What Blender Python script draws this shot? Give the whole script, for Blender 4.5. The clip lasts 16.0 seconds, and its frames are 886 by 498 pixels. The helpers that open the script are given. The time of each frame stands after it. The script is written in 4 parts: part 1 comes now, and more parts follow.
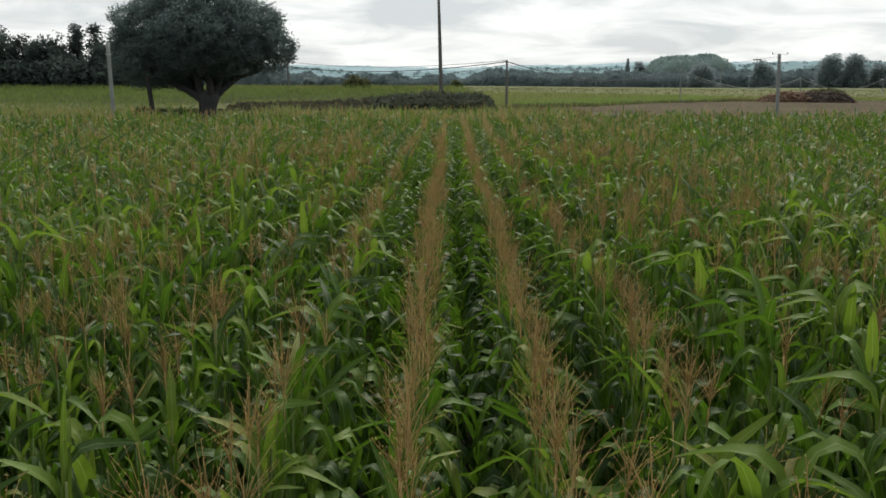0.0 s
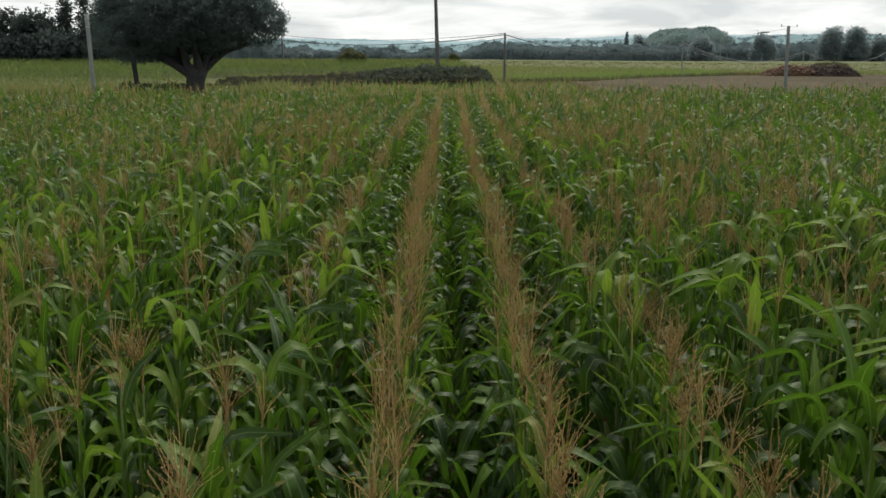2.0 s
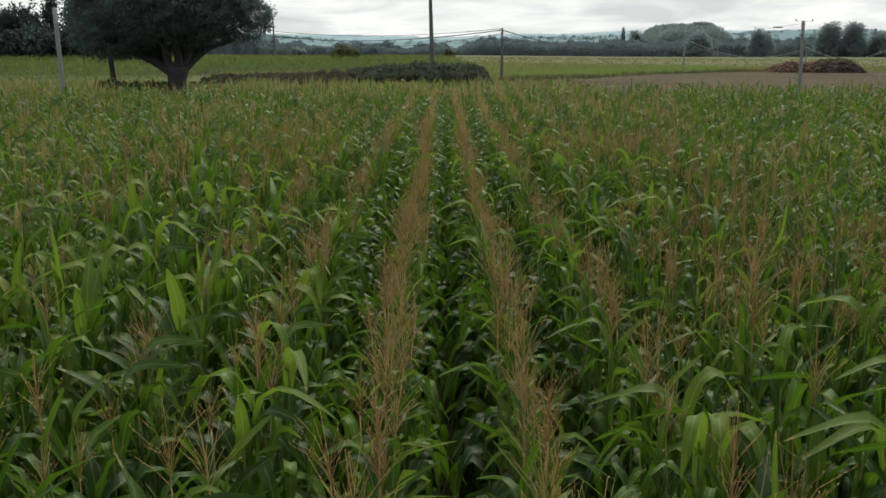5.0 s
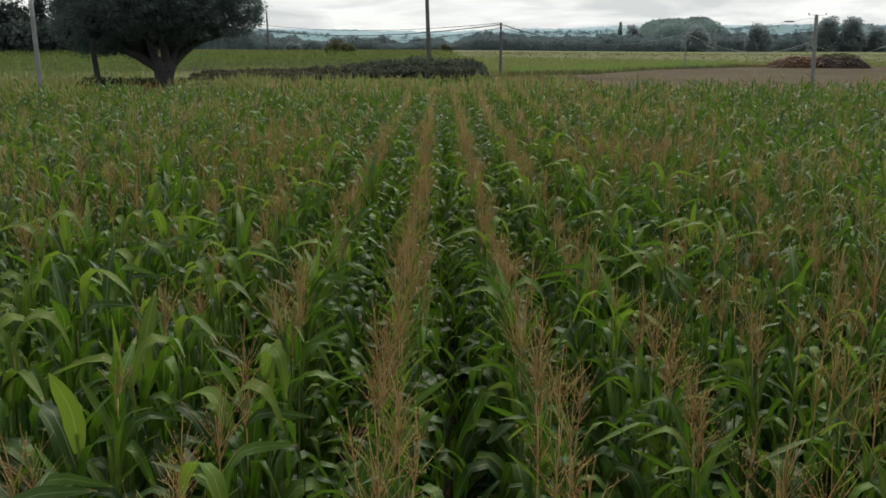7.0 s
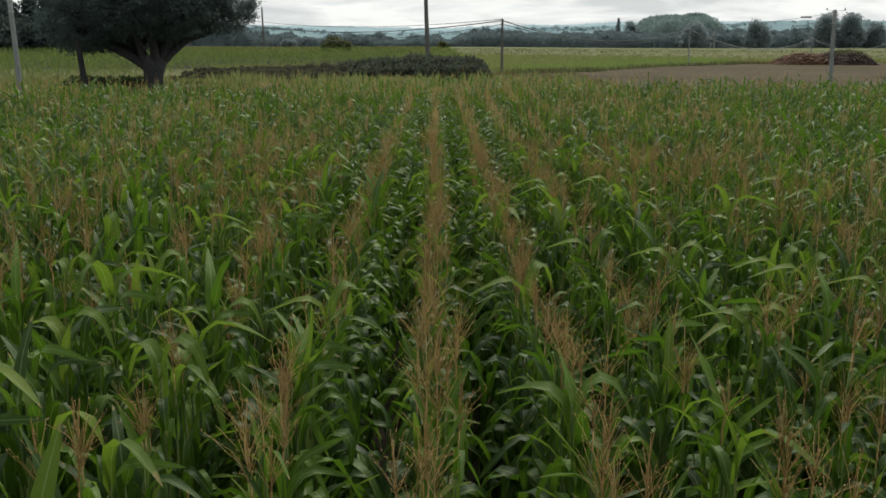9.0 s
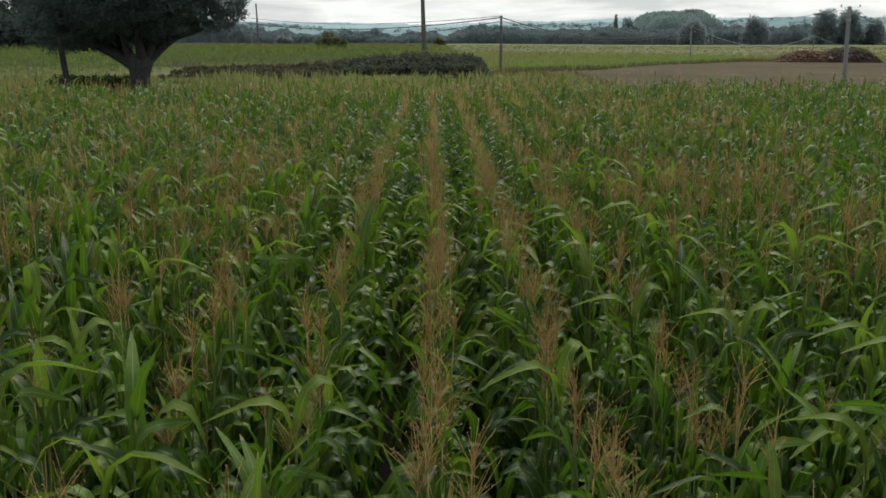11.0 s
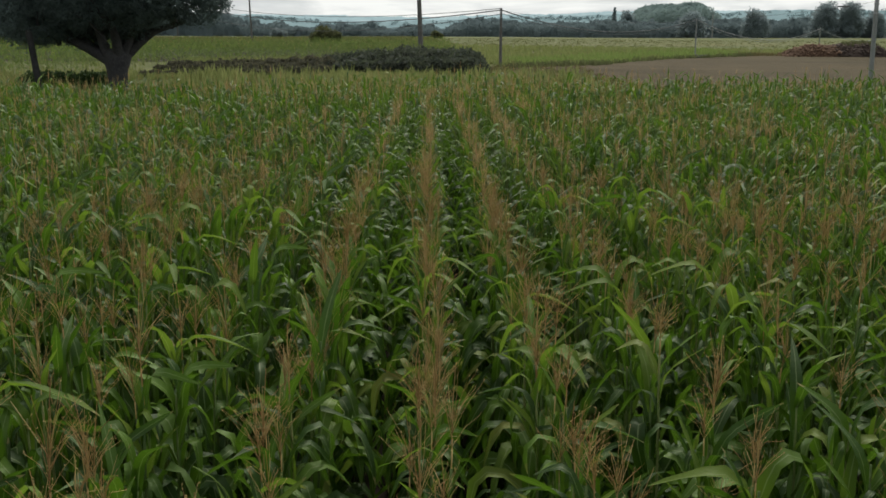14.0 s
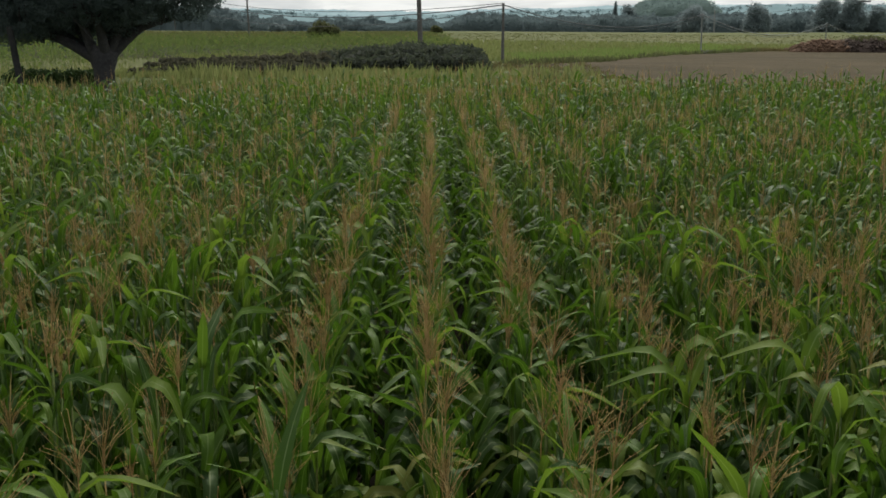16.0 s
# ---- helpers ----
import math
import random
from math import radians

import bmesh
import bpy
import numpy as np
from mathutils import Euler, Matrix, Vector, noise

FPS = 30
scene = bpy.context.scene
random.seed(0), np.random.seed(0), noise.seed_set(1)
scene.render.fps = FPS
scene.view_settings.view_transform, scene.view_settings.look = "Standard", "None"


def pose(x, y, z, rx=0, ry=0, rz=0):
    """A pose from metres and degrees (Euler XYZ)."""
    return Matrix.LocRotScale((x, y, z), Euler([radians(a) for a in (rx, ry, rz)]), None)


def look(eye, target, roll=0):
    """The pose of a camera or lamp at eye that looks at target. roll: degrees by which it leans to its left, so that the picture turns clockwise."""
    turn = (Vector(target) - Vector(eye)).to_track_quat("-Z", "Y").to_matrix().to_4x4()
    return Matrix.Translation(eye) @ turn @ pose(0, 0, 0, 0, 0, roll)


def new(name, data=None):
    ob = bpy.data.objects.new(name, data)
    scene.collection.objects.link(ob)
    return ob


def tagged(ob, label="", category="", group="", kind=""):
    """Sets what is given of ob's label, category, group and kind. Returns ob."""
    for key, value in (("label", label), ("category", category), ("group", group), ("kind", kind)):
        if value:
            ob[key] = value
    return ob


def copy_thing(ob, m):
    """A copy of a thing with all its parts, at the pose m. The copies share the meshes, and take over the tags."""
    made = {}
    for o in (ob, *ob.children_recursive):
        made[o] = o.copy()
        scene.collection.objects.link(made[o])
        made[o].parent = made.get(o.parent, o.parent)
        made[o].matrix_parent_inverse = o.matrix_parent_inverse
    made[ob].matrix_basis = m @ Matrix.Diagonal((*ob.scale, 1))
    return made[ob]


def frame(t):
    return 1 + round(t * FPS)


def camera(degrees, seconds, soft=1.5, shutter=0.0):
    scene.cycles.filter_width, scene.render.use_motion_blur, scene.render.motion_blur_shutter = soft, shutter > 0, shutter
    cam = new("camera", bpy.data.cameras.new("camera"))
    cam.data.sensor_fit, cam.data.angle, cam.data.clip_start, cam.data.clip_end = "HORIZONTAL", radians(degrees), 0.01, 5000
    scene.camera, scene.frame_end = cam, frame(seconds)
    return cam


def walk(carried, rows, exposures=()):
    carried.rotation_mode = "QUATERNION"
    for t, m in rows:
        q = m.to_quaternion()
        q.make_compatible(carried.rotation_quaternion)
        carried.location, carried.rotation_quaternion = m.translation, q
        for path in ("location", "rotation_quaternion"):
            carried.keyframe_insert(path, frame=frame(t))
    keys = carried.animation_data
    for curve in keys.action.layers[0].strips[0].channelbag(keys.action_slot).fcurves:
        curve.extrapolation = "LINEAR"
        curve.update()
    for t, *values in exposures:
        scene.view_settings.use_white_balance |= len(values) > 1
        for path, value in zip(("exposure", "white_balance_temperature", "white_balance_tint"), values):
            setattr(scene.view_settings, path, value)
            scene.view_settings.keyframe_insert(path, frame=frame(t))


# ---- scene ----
# The flight: seconds, x, y, z, yaw, pitch, roll. Maize rows run along y, metres throughout.
cam = camera(52.0, 16.0, soft=1.62)
ROWS = [
    (0.0, 0.046, 0.554, 3.882, -0.53, -10.14, -0.33),
    (0.5, 0.070, 0.943, 3.889, -0.58, -10.53, -0.32),
    (1.0, 0.098, 1.384, 3.906, -0.61, -10.94, -0.30),
    (1.5, 0.124, 1.766, 3.909, -0.65, -11.31, -0.29),
    (2.0, 0.153, 2.196, 3.906, -0.69, -11.75, -0.29),
    (2.5, 0.176, 2.611, 3.902, -0.73, -11.82, -0.27),
    (3.0, 0.193, 3.063, 3.905, -0.78, -11.81, -0.26),
    (3.5, 0.212, 3.490, 3.912, -0.83, -11.84, -0.27),
    (4.0, 0.220, 3.947, 3.926, -0.88, -11.87, -0.26),
    (4.5, 0.218, 4.406, 3.945, -0.93, -11.93, -0.25),
    (7.0, 0.165, 6.748, 3.993, -1.24, -12.32, -0.26),
    (7.5, 0.121, 7.205, 4.000, -1.30, -12.39, -0.24),
    (8.0, 0.072, 7.697, 4.010, -1.35, -12.44, -0.23),
    (8.5, 0.027, 8.169, 4.017, -1.40, -12.47, -0.21),
    (9.0, -0.022, 8.654, 4.027, -1.46, -12.53, -0.20),
    (11.5, -0.032, 10.849, 4.122, -1.72, -12.81, -0.19),
    (12.0, 0.011, 11.330, 4.134, -1.75, -12.89, -0.20),
    (12.5, 0.031, 11.772, 4.141, -1.78, -12.95, -0.21),
    (13.0, 0.031, 12.228, 4.151, -1.81, -13.03, -0.22),
    (13.5, 0.025, 12.678, 4.161, -1.84, -13.11, -0.23),
    (14.0, 0.048, 13.143, 4.166, -1.86, -13.17, -0.23),
    (14.5, 0.070, 13.599, 4.176, -1.87, -13.25, -0.22),
    (15.0, 0.078, 14.081, 4.190, -1.88, -13.34, -0.21),
    (15.5, 0.076, 14.531, 4.212, -1.89, -13.41, -0.21),
    (16.0, 0.066, 14.927, 4.256, -1.88, -13.51, -0.19),
]
walk(cam, [(t, pose(x, y, z, 90 + pitch, roll, yaw)) for t, x, y, z, yaw, pitch, roll in ROWS], exposures=((0.0, 0.28), (4.0, 0.25), (8.0, 0.21), (12.0, 0.22), (16.0, 0.13)))

# ---- sky, sun ----
SUN_EL, SUN_AZ = radians(52), radians(12)
world = bpy.data.worlds.new("overcast_sky")
scene.world = world
world.use_nodes = True
wt = world.node_tree
wt.nodes.clear()


def wnode(kind, **kw):
    n = wt.nodes.new(kind)
    for k, v in kw.items():
        n.inputs[k].default_value = v
    return n


w_out = wnode("ShaderNodeOutputWorld")
w_sky = wnode("ShaderNodeTexSky")
w_sky.sky_type, w_sky.sun_disc = "NISHITA", False
w_sky.sun_elevation, w_sky.sun_rotation = SUN_EL, SUN_AZ
w_co = wnode("ShaderNodeTexCoord")
w_sep = wnode("ShaderNodeSeparateXYZ")
w_up = wnode("ShaderNodeMath")
w_up.operation = "MAXIMUM"
w_up.inputs[1].default_value = 0.0
w_lift = wnode("ShaderNodeMath")
w_lift.inputs[1].default_value = 0.16
w_dx = wnode("ShaderNodeMath")
w_dy = wnode("ShaderNodeMath")
w_dx.operation = w_dy.operation = "DIVIDE"
w_vec = wnode("ShaderNodeCombineXYZ")
w_noise = wnode("ShaderNodeTexNoise", Scale=1.35, Detail=8.0, Roughness=0.56, Distortion=0.5)
w_ramp = wnode("ShaderNodeValToRGB")
el = w_ramp.color_ramp.elements
el[0].position, el[0].color = 0.38, (0.60, 0.635, 0.65, 1)
el[1].position, el[1].color = 0.58, (0.92, 0.94, 0.925, 1)
w_mix = wnode("ShaderNodeMix")
w_mix.data_type = "RGBA"
w_mix.inputs[0].default_value = 0.93
w_dim = wnode("ShaderNodeVectorMath")
w_dim.operation = "SCALE"
w_dim.inputs["Scale"].default_value = 0.09
w_dot = wnode("ShaderNodeVectorMath")
w_dot.operation = "DOT_PRODUCT"
w_dot.inputs[1].default_value = (math.sin(SUN_AZ) * math.cos(SUN_EL), math.cos(SUN_AZ) * math.cos(SUN_EL), math.sin(SUN_EL))
w_glow = wnode("ShaderNodeValToRGB")
el = w_glow.color_ramp.elements
el[0].position, el[0].color = 0.18, (0.58, 0.58, 0.585, 1)
el[1].position, el[1].color = 0.76, (0.78, 0.78, 0.78, 1)
top_stop = el.new(1.0)
top_stop.color = (0.96, 0.95, 0.93, 1)
w_half = wnode("ShaderNodeMath")
w_half.operation = "MULTIPLY_ADD"
w_half.inputs[1].default_value = w_half.inputs[2].default_value = 0.5
w_lit = wnode("ShaderNodeMix")
w_lit.data_type, w_lit.blend_type = "RGBA", "MULTIPLY"
w_lit.inputs[0].default_value = 1.0
w_bg = wnode("ShaderNodeBackground", Strength=1.14)
for a, b in (
    (w_co.outputs["Generated"], w_sep.inputs[0]),
    (w_sep.outputs["Z"], w_up.inputs[0]),
    (w_up.outputs[0], w_lift.inputs[0]),
    (w_sep.outputs["X"], w_dx.inputs[0]),
    (w_lift.outputs[0], w_dx.inputs[1]),
    (w_sep.outputs["Y"], w_dy.inputs[0]),
    (w_lift.outputs[0], w_dy.inputs[1]),
    (w_dx.outputs[0], w_vec.inputs["X"]),
    (w_dy.outputs[0], w_vec.inputs["Y"]),
    (w_vec.outputs[0], w_noise.inputs["Vector"]),
    (w_noise.outputs["Fac"], w_ramp.inputs["Fac"]),
    (w_sky.outputs[0], w_dim.inputs[0]),
    (w_dim.outputs[0], w_mix.inputs[6]),
    (w_ramp.outputs["Color"], w_mix.inputs[7]),
    (w_co.outputs["Generated"], w_dot.inputs[0]),
    (w_dot.outputs["Value"], w_half.inputs[0]),
    (w_half.outputs[0], w_glow.inputs["Fac"]),
    (w_mix.outputs[2], w_lit.inputs[6]),
    (w_glow.outputs["Color"], w_lit.inputs[7]),
    (w_lit.outputs[2], w_bg.inputs["Color"]),
    (w_bg.outputs[0], w_out.inputs["Surface"]),
):
    wt.links.new(a, b)

sun_data = bpy.data.lights.new("sun", "SUN")
sun_data.energy, sun_data.angle, sun_data.color = 2.5, radians(16), (1.0, 0.95, 0.86)
sun = new("sun", sun_data)
sun_way = Vector((math.sin(SUN_AZ) * math.cos(SUN_EL), math.cos(SUN_AZ) * math.cos(SUN_EL), math.sin(SUN_EL)))
sun.matrix_world = look(sun_way * 200, (0, 0, 0))


# ---- materials ----
def material(name):
    m = bpy.data.materials.new(name)
    m.use_nodes = True
    m.node_tree.nodes.clear()
    return m


class Nodes:
    """Short calls for a material's nodes."""

    def __init__(self, m):
        self.t = m.node_tree

    def add(self, kind, **kw):
        n = self.t.nodes.new(kind)
        for k, v in kw.items():
            n.inputs[k.replace("_", " ")].default_value = v
        return n

    def link(self, a, b):
        self.t.links.new(a, b)

    def math(self, op, a, b=None):
        n = self.t.nodes.new("ShaderNodeMath")
        n.operation = op
        for i, v in enumerate((a, b)):
            if v is None:
                continue
            if isinstance(v, (int, float)):
                n.inputs[i].default_value = v
            else:
                self.link(v, n.inputs[i])
        return n.outputs[0]

    def noise(self, scale, detail=3.0, rough=0.55, vec=None):
        n = self.add("ShaderNodeTexNoise", Scale=scale, Detail=detail, Roughness=rough)
        if vec is not None:
            self.link(vec, n.inputs["Vector"])
        return n.outputs["Fac"]

    def ramp(self, fac, stops):
        n = self.t.nodes.new("ShaderNodeValToRGB")
        e = n.color_ramp.elements
        while len(e) < len(stops):
            e.new(0.5)
        for i, (p, c) in enumerate(stops):
            e[i].position, e[i].color = p, (*c, 1)
        self.link(fac, n.inputs["Fac"])
        return n.outputs["Color"]

    def mix(self, fac, a, b, blend="MIX"):
        n = self.t.nodes.new("ShaderNodeMix")
        n.data_type, n.blend_type = "RGBA", blend
        for i, v in ((0, fac), (6, a), (7, b)):
            if isinstance(v, (int, float)):
                n.inputs[i].default_value = v
            elif isinstance(v, tuple):
                n.inputs[i].default_value = (*v, 1)
            else:
                self.link(v, n.inputs[i])
        return n.outputs[2]

    def world_place(self):
        return self.t.nodes.new("ShaderNodeNewGeometry").outputs["Position"]

    def chance(self):
        """A number from 0 to 1 for each island of each object."""
        a = self.t.nodes.new("ShaderNodeNewGeometry").outputs["Random Per Island"]
        b = self.t.nodes.new("ShaderNodeObjectInfo").outputs["Random"]
        return self.math("FRACT", self.math("ADD", a, b))

    def bump(self, height, strength, distance=0.02):
        n = self.add("ShaderNodeBump", Strength=strength, Distance=distance)
        self.link(height, n.inputs["Height"])
        return n.outputs["Normal"]

    def surface(self, color, rough=0.8, normal=None, spec=0.3, metal=0.0, tint=(1.0, 1.0, 1.0)):
        p = self.add("ShaderNodeBsdfPrincipled", Metallic=metal)
        p.inputs["Specular IOR Level"].default_value = spec
        p.inputs["Specular Tint"].default_value = (*tint, 1)
        if isinstance(rough, (int, float)):
            p.inputs["Roughness"].default_value = rough
        else:
            self.link(rough, p.inputs["Roughness"])
        if isinstance(color, tuple):
            p.inputs["Base Color"].default_value = (*color, 1)
        else:
            self.link(color, p.inputs["Base Color"])
        if normal is not None:
            self.link(normal, p.inputs["Normal"])
        return p.outputs[0]

    def end(self, shader):
        self.link(shader, self.add("ShaderNodeOutputMaterial").inputs["Surface"])


def leafy(name, dark, mid, light, through_color, share, gloss=0.42, patch=0.25, midrib=False, spec=0.35, dry=None, sheen_tint=(1.0, 1.0, 1.0)):
    """A thin leaf: gloss above, light shining through, each leaf a little different."""
    m = material(name)
    n = Nodes(m)
    fac = n.chance()
    place = n.world_place()
    patches = n.noise(patch, 2.0, 0.5, place)
    fac = n.math("ADD", n.math("MULTIPLY", fac, 0.72), n.math("MULTIPLY", n.math("SUBTRACT", patches, 0.22), 0.5))
    stops = ((0.05, dark), (0.44, mid), (0.80, light)) + (((0.96, dry),) if dry else ())
    col = n.ramp(fac, stops)
    blotch = n.noise(9.0, 3.0, 0.6, place)
    col = n.mix(n.math("MULTIPLY", n.math("GREATER_THAN", blotch, 0.66), 0.25), col, tuple(1.25 * c for c in light))
    rough = n.math("ADD", n.math("MULTIPLY", blotch, 0.25), gloss - 0.1)
    normal = None
    if midrib:
        uv = n.t.nodes.new("ShaderNodeUVMap").outputs["UV"]
        sep = n.t.nodes.new("ShaderNodeSeparateXYZ")
        n.link(uv, sep.inputs[0])
        off = n.math("ABSOLUTE", n.math("SUBTRACT", sep.outputs["X"], 0.5))
        rib = n.math("LESS_THAN", off, 0.045)
        col = n.mix(n.math("MULTIPLY", rib, 0.45), col, (0.24, 0.30, 0.13))
        tip = n.math("MULTIPLY", n.math("GREATER_THAN", n.math("ADD", sep.outputs["Y"], n.math("MULTIPLY", n.math("SUBTRACT", blotch, 0.5), 0.5)), 0.97), 0.7)
        col = n.mix(tip, col, (0.26, 0.20, 0.09))
        veins = n.math("SINE", n.math("MULTIPLY", sep.outputs["X"], 75.0))
        crumple = n.noise(26.0, 3.0, 0.6, place)
        normal = n.bump(n.math("ADD", n.math("MULTIPLY", veins, 0.12), n.math("MULTIPLY", crumple, 2.2)), 0.35, 0.008)
    top = n.surface(col, rough, normal, spec, tint=sheen_tint)
    back = n.add("ShaderNodeBsdfTranslucent")
    n.link(n.mix(0.55, col, through_color), back.inputs["Color"])
    mix = n.add("ShaderNodeMixShader", Fac=share)
    n.link(top, mix.inputs[1])
    n.link(back.outputs[0], mix.inputs[2])
    n.end(mix.outputs[0])
    return m


def rough_stuff(name, dark, mid, light, scale=4.0, rough=0.9, bump=0.5, spec=0.2, each=0.0, big=0.3):
    m = material(name)
    n = Nodes(m)
    place = n.world_place()
    a = n.noise(scale, 6.0, 0.65, place)
    b = n.noise(scale * big * 0.3, 3.0, 0.5, place)
    fac = n.math("ADD", n.math("MULTIPLY", a, 0.6), n.math("MULTIPLY", b, 0.4))
    if each:
        fac = n.math("ADD", fac, n.math("MULTIPLY", n.math("SUBTRACT", n.chance(), 0.5), each))
    col = n.ramp(fac, ((0.3, dark), (0.5, mid), (0.7, light)))
    n.end(n.surface(col, rough, n.bump(a, bump, 0.05), spec))
    return m


def banded(name, dark, mid, light, long=0.012, short=0.09, bump=0.8):
    """Open ground in long bands across the fields."""
    m = material(name)
    n = Nodes(m)
    place = n.world_place()
    stretch = n.t.nodes.new("ShaderNodeMapping")
    stretch.inputs["Scale"].default_value = (long, short, 0.05)
    n.link(place, stretch.inputs["Vector"])
    band = n.noise(1.0, 4.0, 0.6, stretch.outputs[0])
    fine = n.noise(1.4, 6.0, 0.7, place)
    tuft = n.noise(0.25, 4.0, 0.6, place)
    fac = n.math("ADD", n.math("MULTIPLY", band, 0.4), n.math("ADD", n.math("MULTIPLY", fine, 0.28), n.math("MULTIPLY", tuft, 0.32)))
    col = n.ramp(fac, ((0.38, dark), (0.48, mid), (0.60, light)))
    n.end(n.surface(col, 0.95, n.bump(fine, bump, 0.15), 0.1))
    return m


M_LEAF = leafy("maize_leaf", (0.006, 0.019, 0.004), (0.018, 0.048, 0.006), (0.074, 0.140, 0.014), (0.17, 0.36, 0.020), 0.26, gloss=0.48, midrib=True, spec=0.34, sheen_tint=(0.88, 1.0, 0.70), dry=(0.18, 0.17, 0.045))
M_LEAF_PALE = leafy("maize_young_leaf", (0.048, 0.096, 0.011), (0.076, 0.130, 0.015), (0.110, 0.160, 0.022), (0.22, 0.36, 0.030), 0.40, midrib=True, gloss=0.5, spec=0.22, sheen_tint=(0.9, 1.0, 0.7))
M_YOUNG = leafy("young_maize_leaf", (0.030, 0.056, 0.016), (0.060, 0.096, 0.027), (0.125, 0.165, 0.050), (0.24, 0.34, 0.07), 0.42, gloss=0.7, patch=0.12, spec=0.10)
M_TASSEL = leafy("maize_tassel", (0.255, 0.150, 0.066), (0.390, 0.258, 0.115), (0.52, 0.395, 0.180), (0.48, 0.36, 0.13), 0.32, gloss=0.8, spec=0.1, patch=2.2)
# darker, less contrasting copy of the tassel tone for plants further off
M_TASSEL_FAR = leafy("far_tassel", (0.218, 0.134, 0.066), (0.325, 0.216, 0.104), (0.43, 0.318, 0.148), (0.40, 0.29, 0.11), 0.34, gloss=0.8, spec=0.1, patch=2.2)
M_STALK = rough_stuff("maize_stalk", (0.06, 0.10, 0.03), (0.10, 0.14, 0.04), (0.16, 0.17, 0.06), 14.0, 0.6, 0.1, each=0.3)
M_HUSK = rough_stuff("maize_husk", (0.09, 0.13, 0.04), (0.15, 0.18, 0.06), (0.24, 0.22, 0.10), 20.0, 0.7, 0.2, each=0.3)
M_SILK = rough_stuff("maize_silk", (0.09, 0.02, 0.012), (0.14, 0.035, 0.02), (0.2, 0.06, 0.03), 30.0, 0.8, 0.2)
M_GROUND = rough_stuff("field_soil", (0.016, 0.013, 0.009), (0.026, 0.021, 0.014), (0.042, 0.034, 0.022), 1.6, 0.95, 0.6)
M_MEADOW = banded("meadow_grass", (0.068, 0.090, 0.034), (0.098, 0.113, 0.045), (0.136, 0.130, 0.060))
M_BARE = banded("bare_soil", (0.042, 0.035, 0.020), (0.064, 0.051, 0.029), (0.090, 0.071, 0.041), 0.03, 0.28, 1.0)
M_GRASS = leafy("crop_blade", (0.080, 0.094, 0.038), (0.106, 0.114, 0.048), (0.138, 0.134, 0.060), (0.20, 0.21, 0.09), 0.42, gloss=0.9, patch=0.06, spec=0.05)
M_GRASS_DARK = leafy("green_crop_blade", (0.106, 0.132, 0.052), (0.152, 0.172, 0.068), (0.208, 0.204, 0.090), (0.30, 0.36, 0.12), 0.45, gloss=0.9, patch=0.06, spec=0.05)
M_LUSH = leafy("lush_crop_blade", (0.105, 0.160, 0.050), (0.148, 0.205, 0.066), (0.195, 0.238, 0.084), (0.28, 0.40, 0.10), 0.42, gloss=0.9, patch=0.15, spec=0.05)
M_STRAW = leafy("dry_grass_blade", (0.110, 0.100, 0.048), (0.150, 0.132, 0.064), (0.190, 0.165, 0.080), (0.16, 0.13, 0.06), 0.3, gloss=0.9, patch=0.1, spec=0.05)
# the broad tree's green raised towards blue-grey, haze put into the leaf colour
M_TREE = leafy("hazed_tree_leaf", (0.090, 0.120, 0.122), (0.096, 0.128, 0.128), (0.103, 0.136, 0.134), (0.13, 0.17, 0.16), 0.64, gloss=0.95, patch=0.4, spec=0.03)
M_WOOD_LEAF = leafy("wood_leaf", (0.036, 0.052, 0.053), (0.042, 0.060, 0.059), (0.050, 0.069, 0.064), (0.09, 0.12, 0.10), 0.5, gloss=0.7, patch=0.1, spec=0.15)
M_HEDGE = leafy("bramble_leaf", (0.042, 0.053, 0.046), (0.056, 0.068, 0.055), (0.078, 0.088, 0.066), (0.08, 0.10, 0.05), 0.45, gloss=0.8, patch=0.5)
M_DRY = leafy("dry_bramble", (0.050, 0.054, 0.045), (0.068, 0.072, 0.056), (0.094, 0.095, 0.070), (0.14, 0.13, 0.07), 0.45, gloss=0.8, patch=0.5, spec=0.1)
M_OLIVE = leafy("olive_leaf", (0.070, 0.080, 0.044), (0.090, 0.100, 0.053), (0.114, 0.122, 0.063), (0.14, 0.16, 0.06), 0.5, gloss=0.8, patch=0.4, spec=0.1)
# far woods and slopes: distance haze mixed into the pale blue-grey base colours
M_FAR_LEAF = leafy("hazed_far_leaf", (0.205, 0.254, 0.262), (0.215, 0.265, 0.272), (0.226, 0.276, 0.281), (0.27, 0.32, 0.33), 0.6, gloss=0.9, patch=0.02, spec=0.1)
M_HILL_WOOD = leafy("hazed_hill_canopy", (0.180, 0.244, 0.240), (0.194, 0.260, 0.254), (0.208, 0.276, 0.266), (0.25, 0.33, 0.31), 0.5, gloss=0.9, patch=0.03, spec=0.0)
M_FAR_WOOD = leafy("hazed_far_canopy", (0.126, 0.164, 0.172), (0.135, 0.174, 0.181), (0.145, 0.185, 0.190), (0.16, 0.21, 0.22), 0.5, gloss=0.9, patch=0.06, spec=0.0)
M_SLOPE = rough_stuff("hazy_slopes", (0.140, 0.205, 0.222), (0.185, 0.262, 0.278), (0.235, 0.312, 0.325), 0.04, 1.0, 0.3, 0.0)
M_SLOPE_TREE = leafy("hazed_slope_leaf", (0.140, 0.200, 0.212), (0.152, 0.212, 0.224), (0.165, 0.226, 0.236), (0.18, 0.24, 0.25), 0.4, gloss=0.9, patch=0.01, spec=0.0)
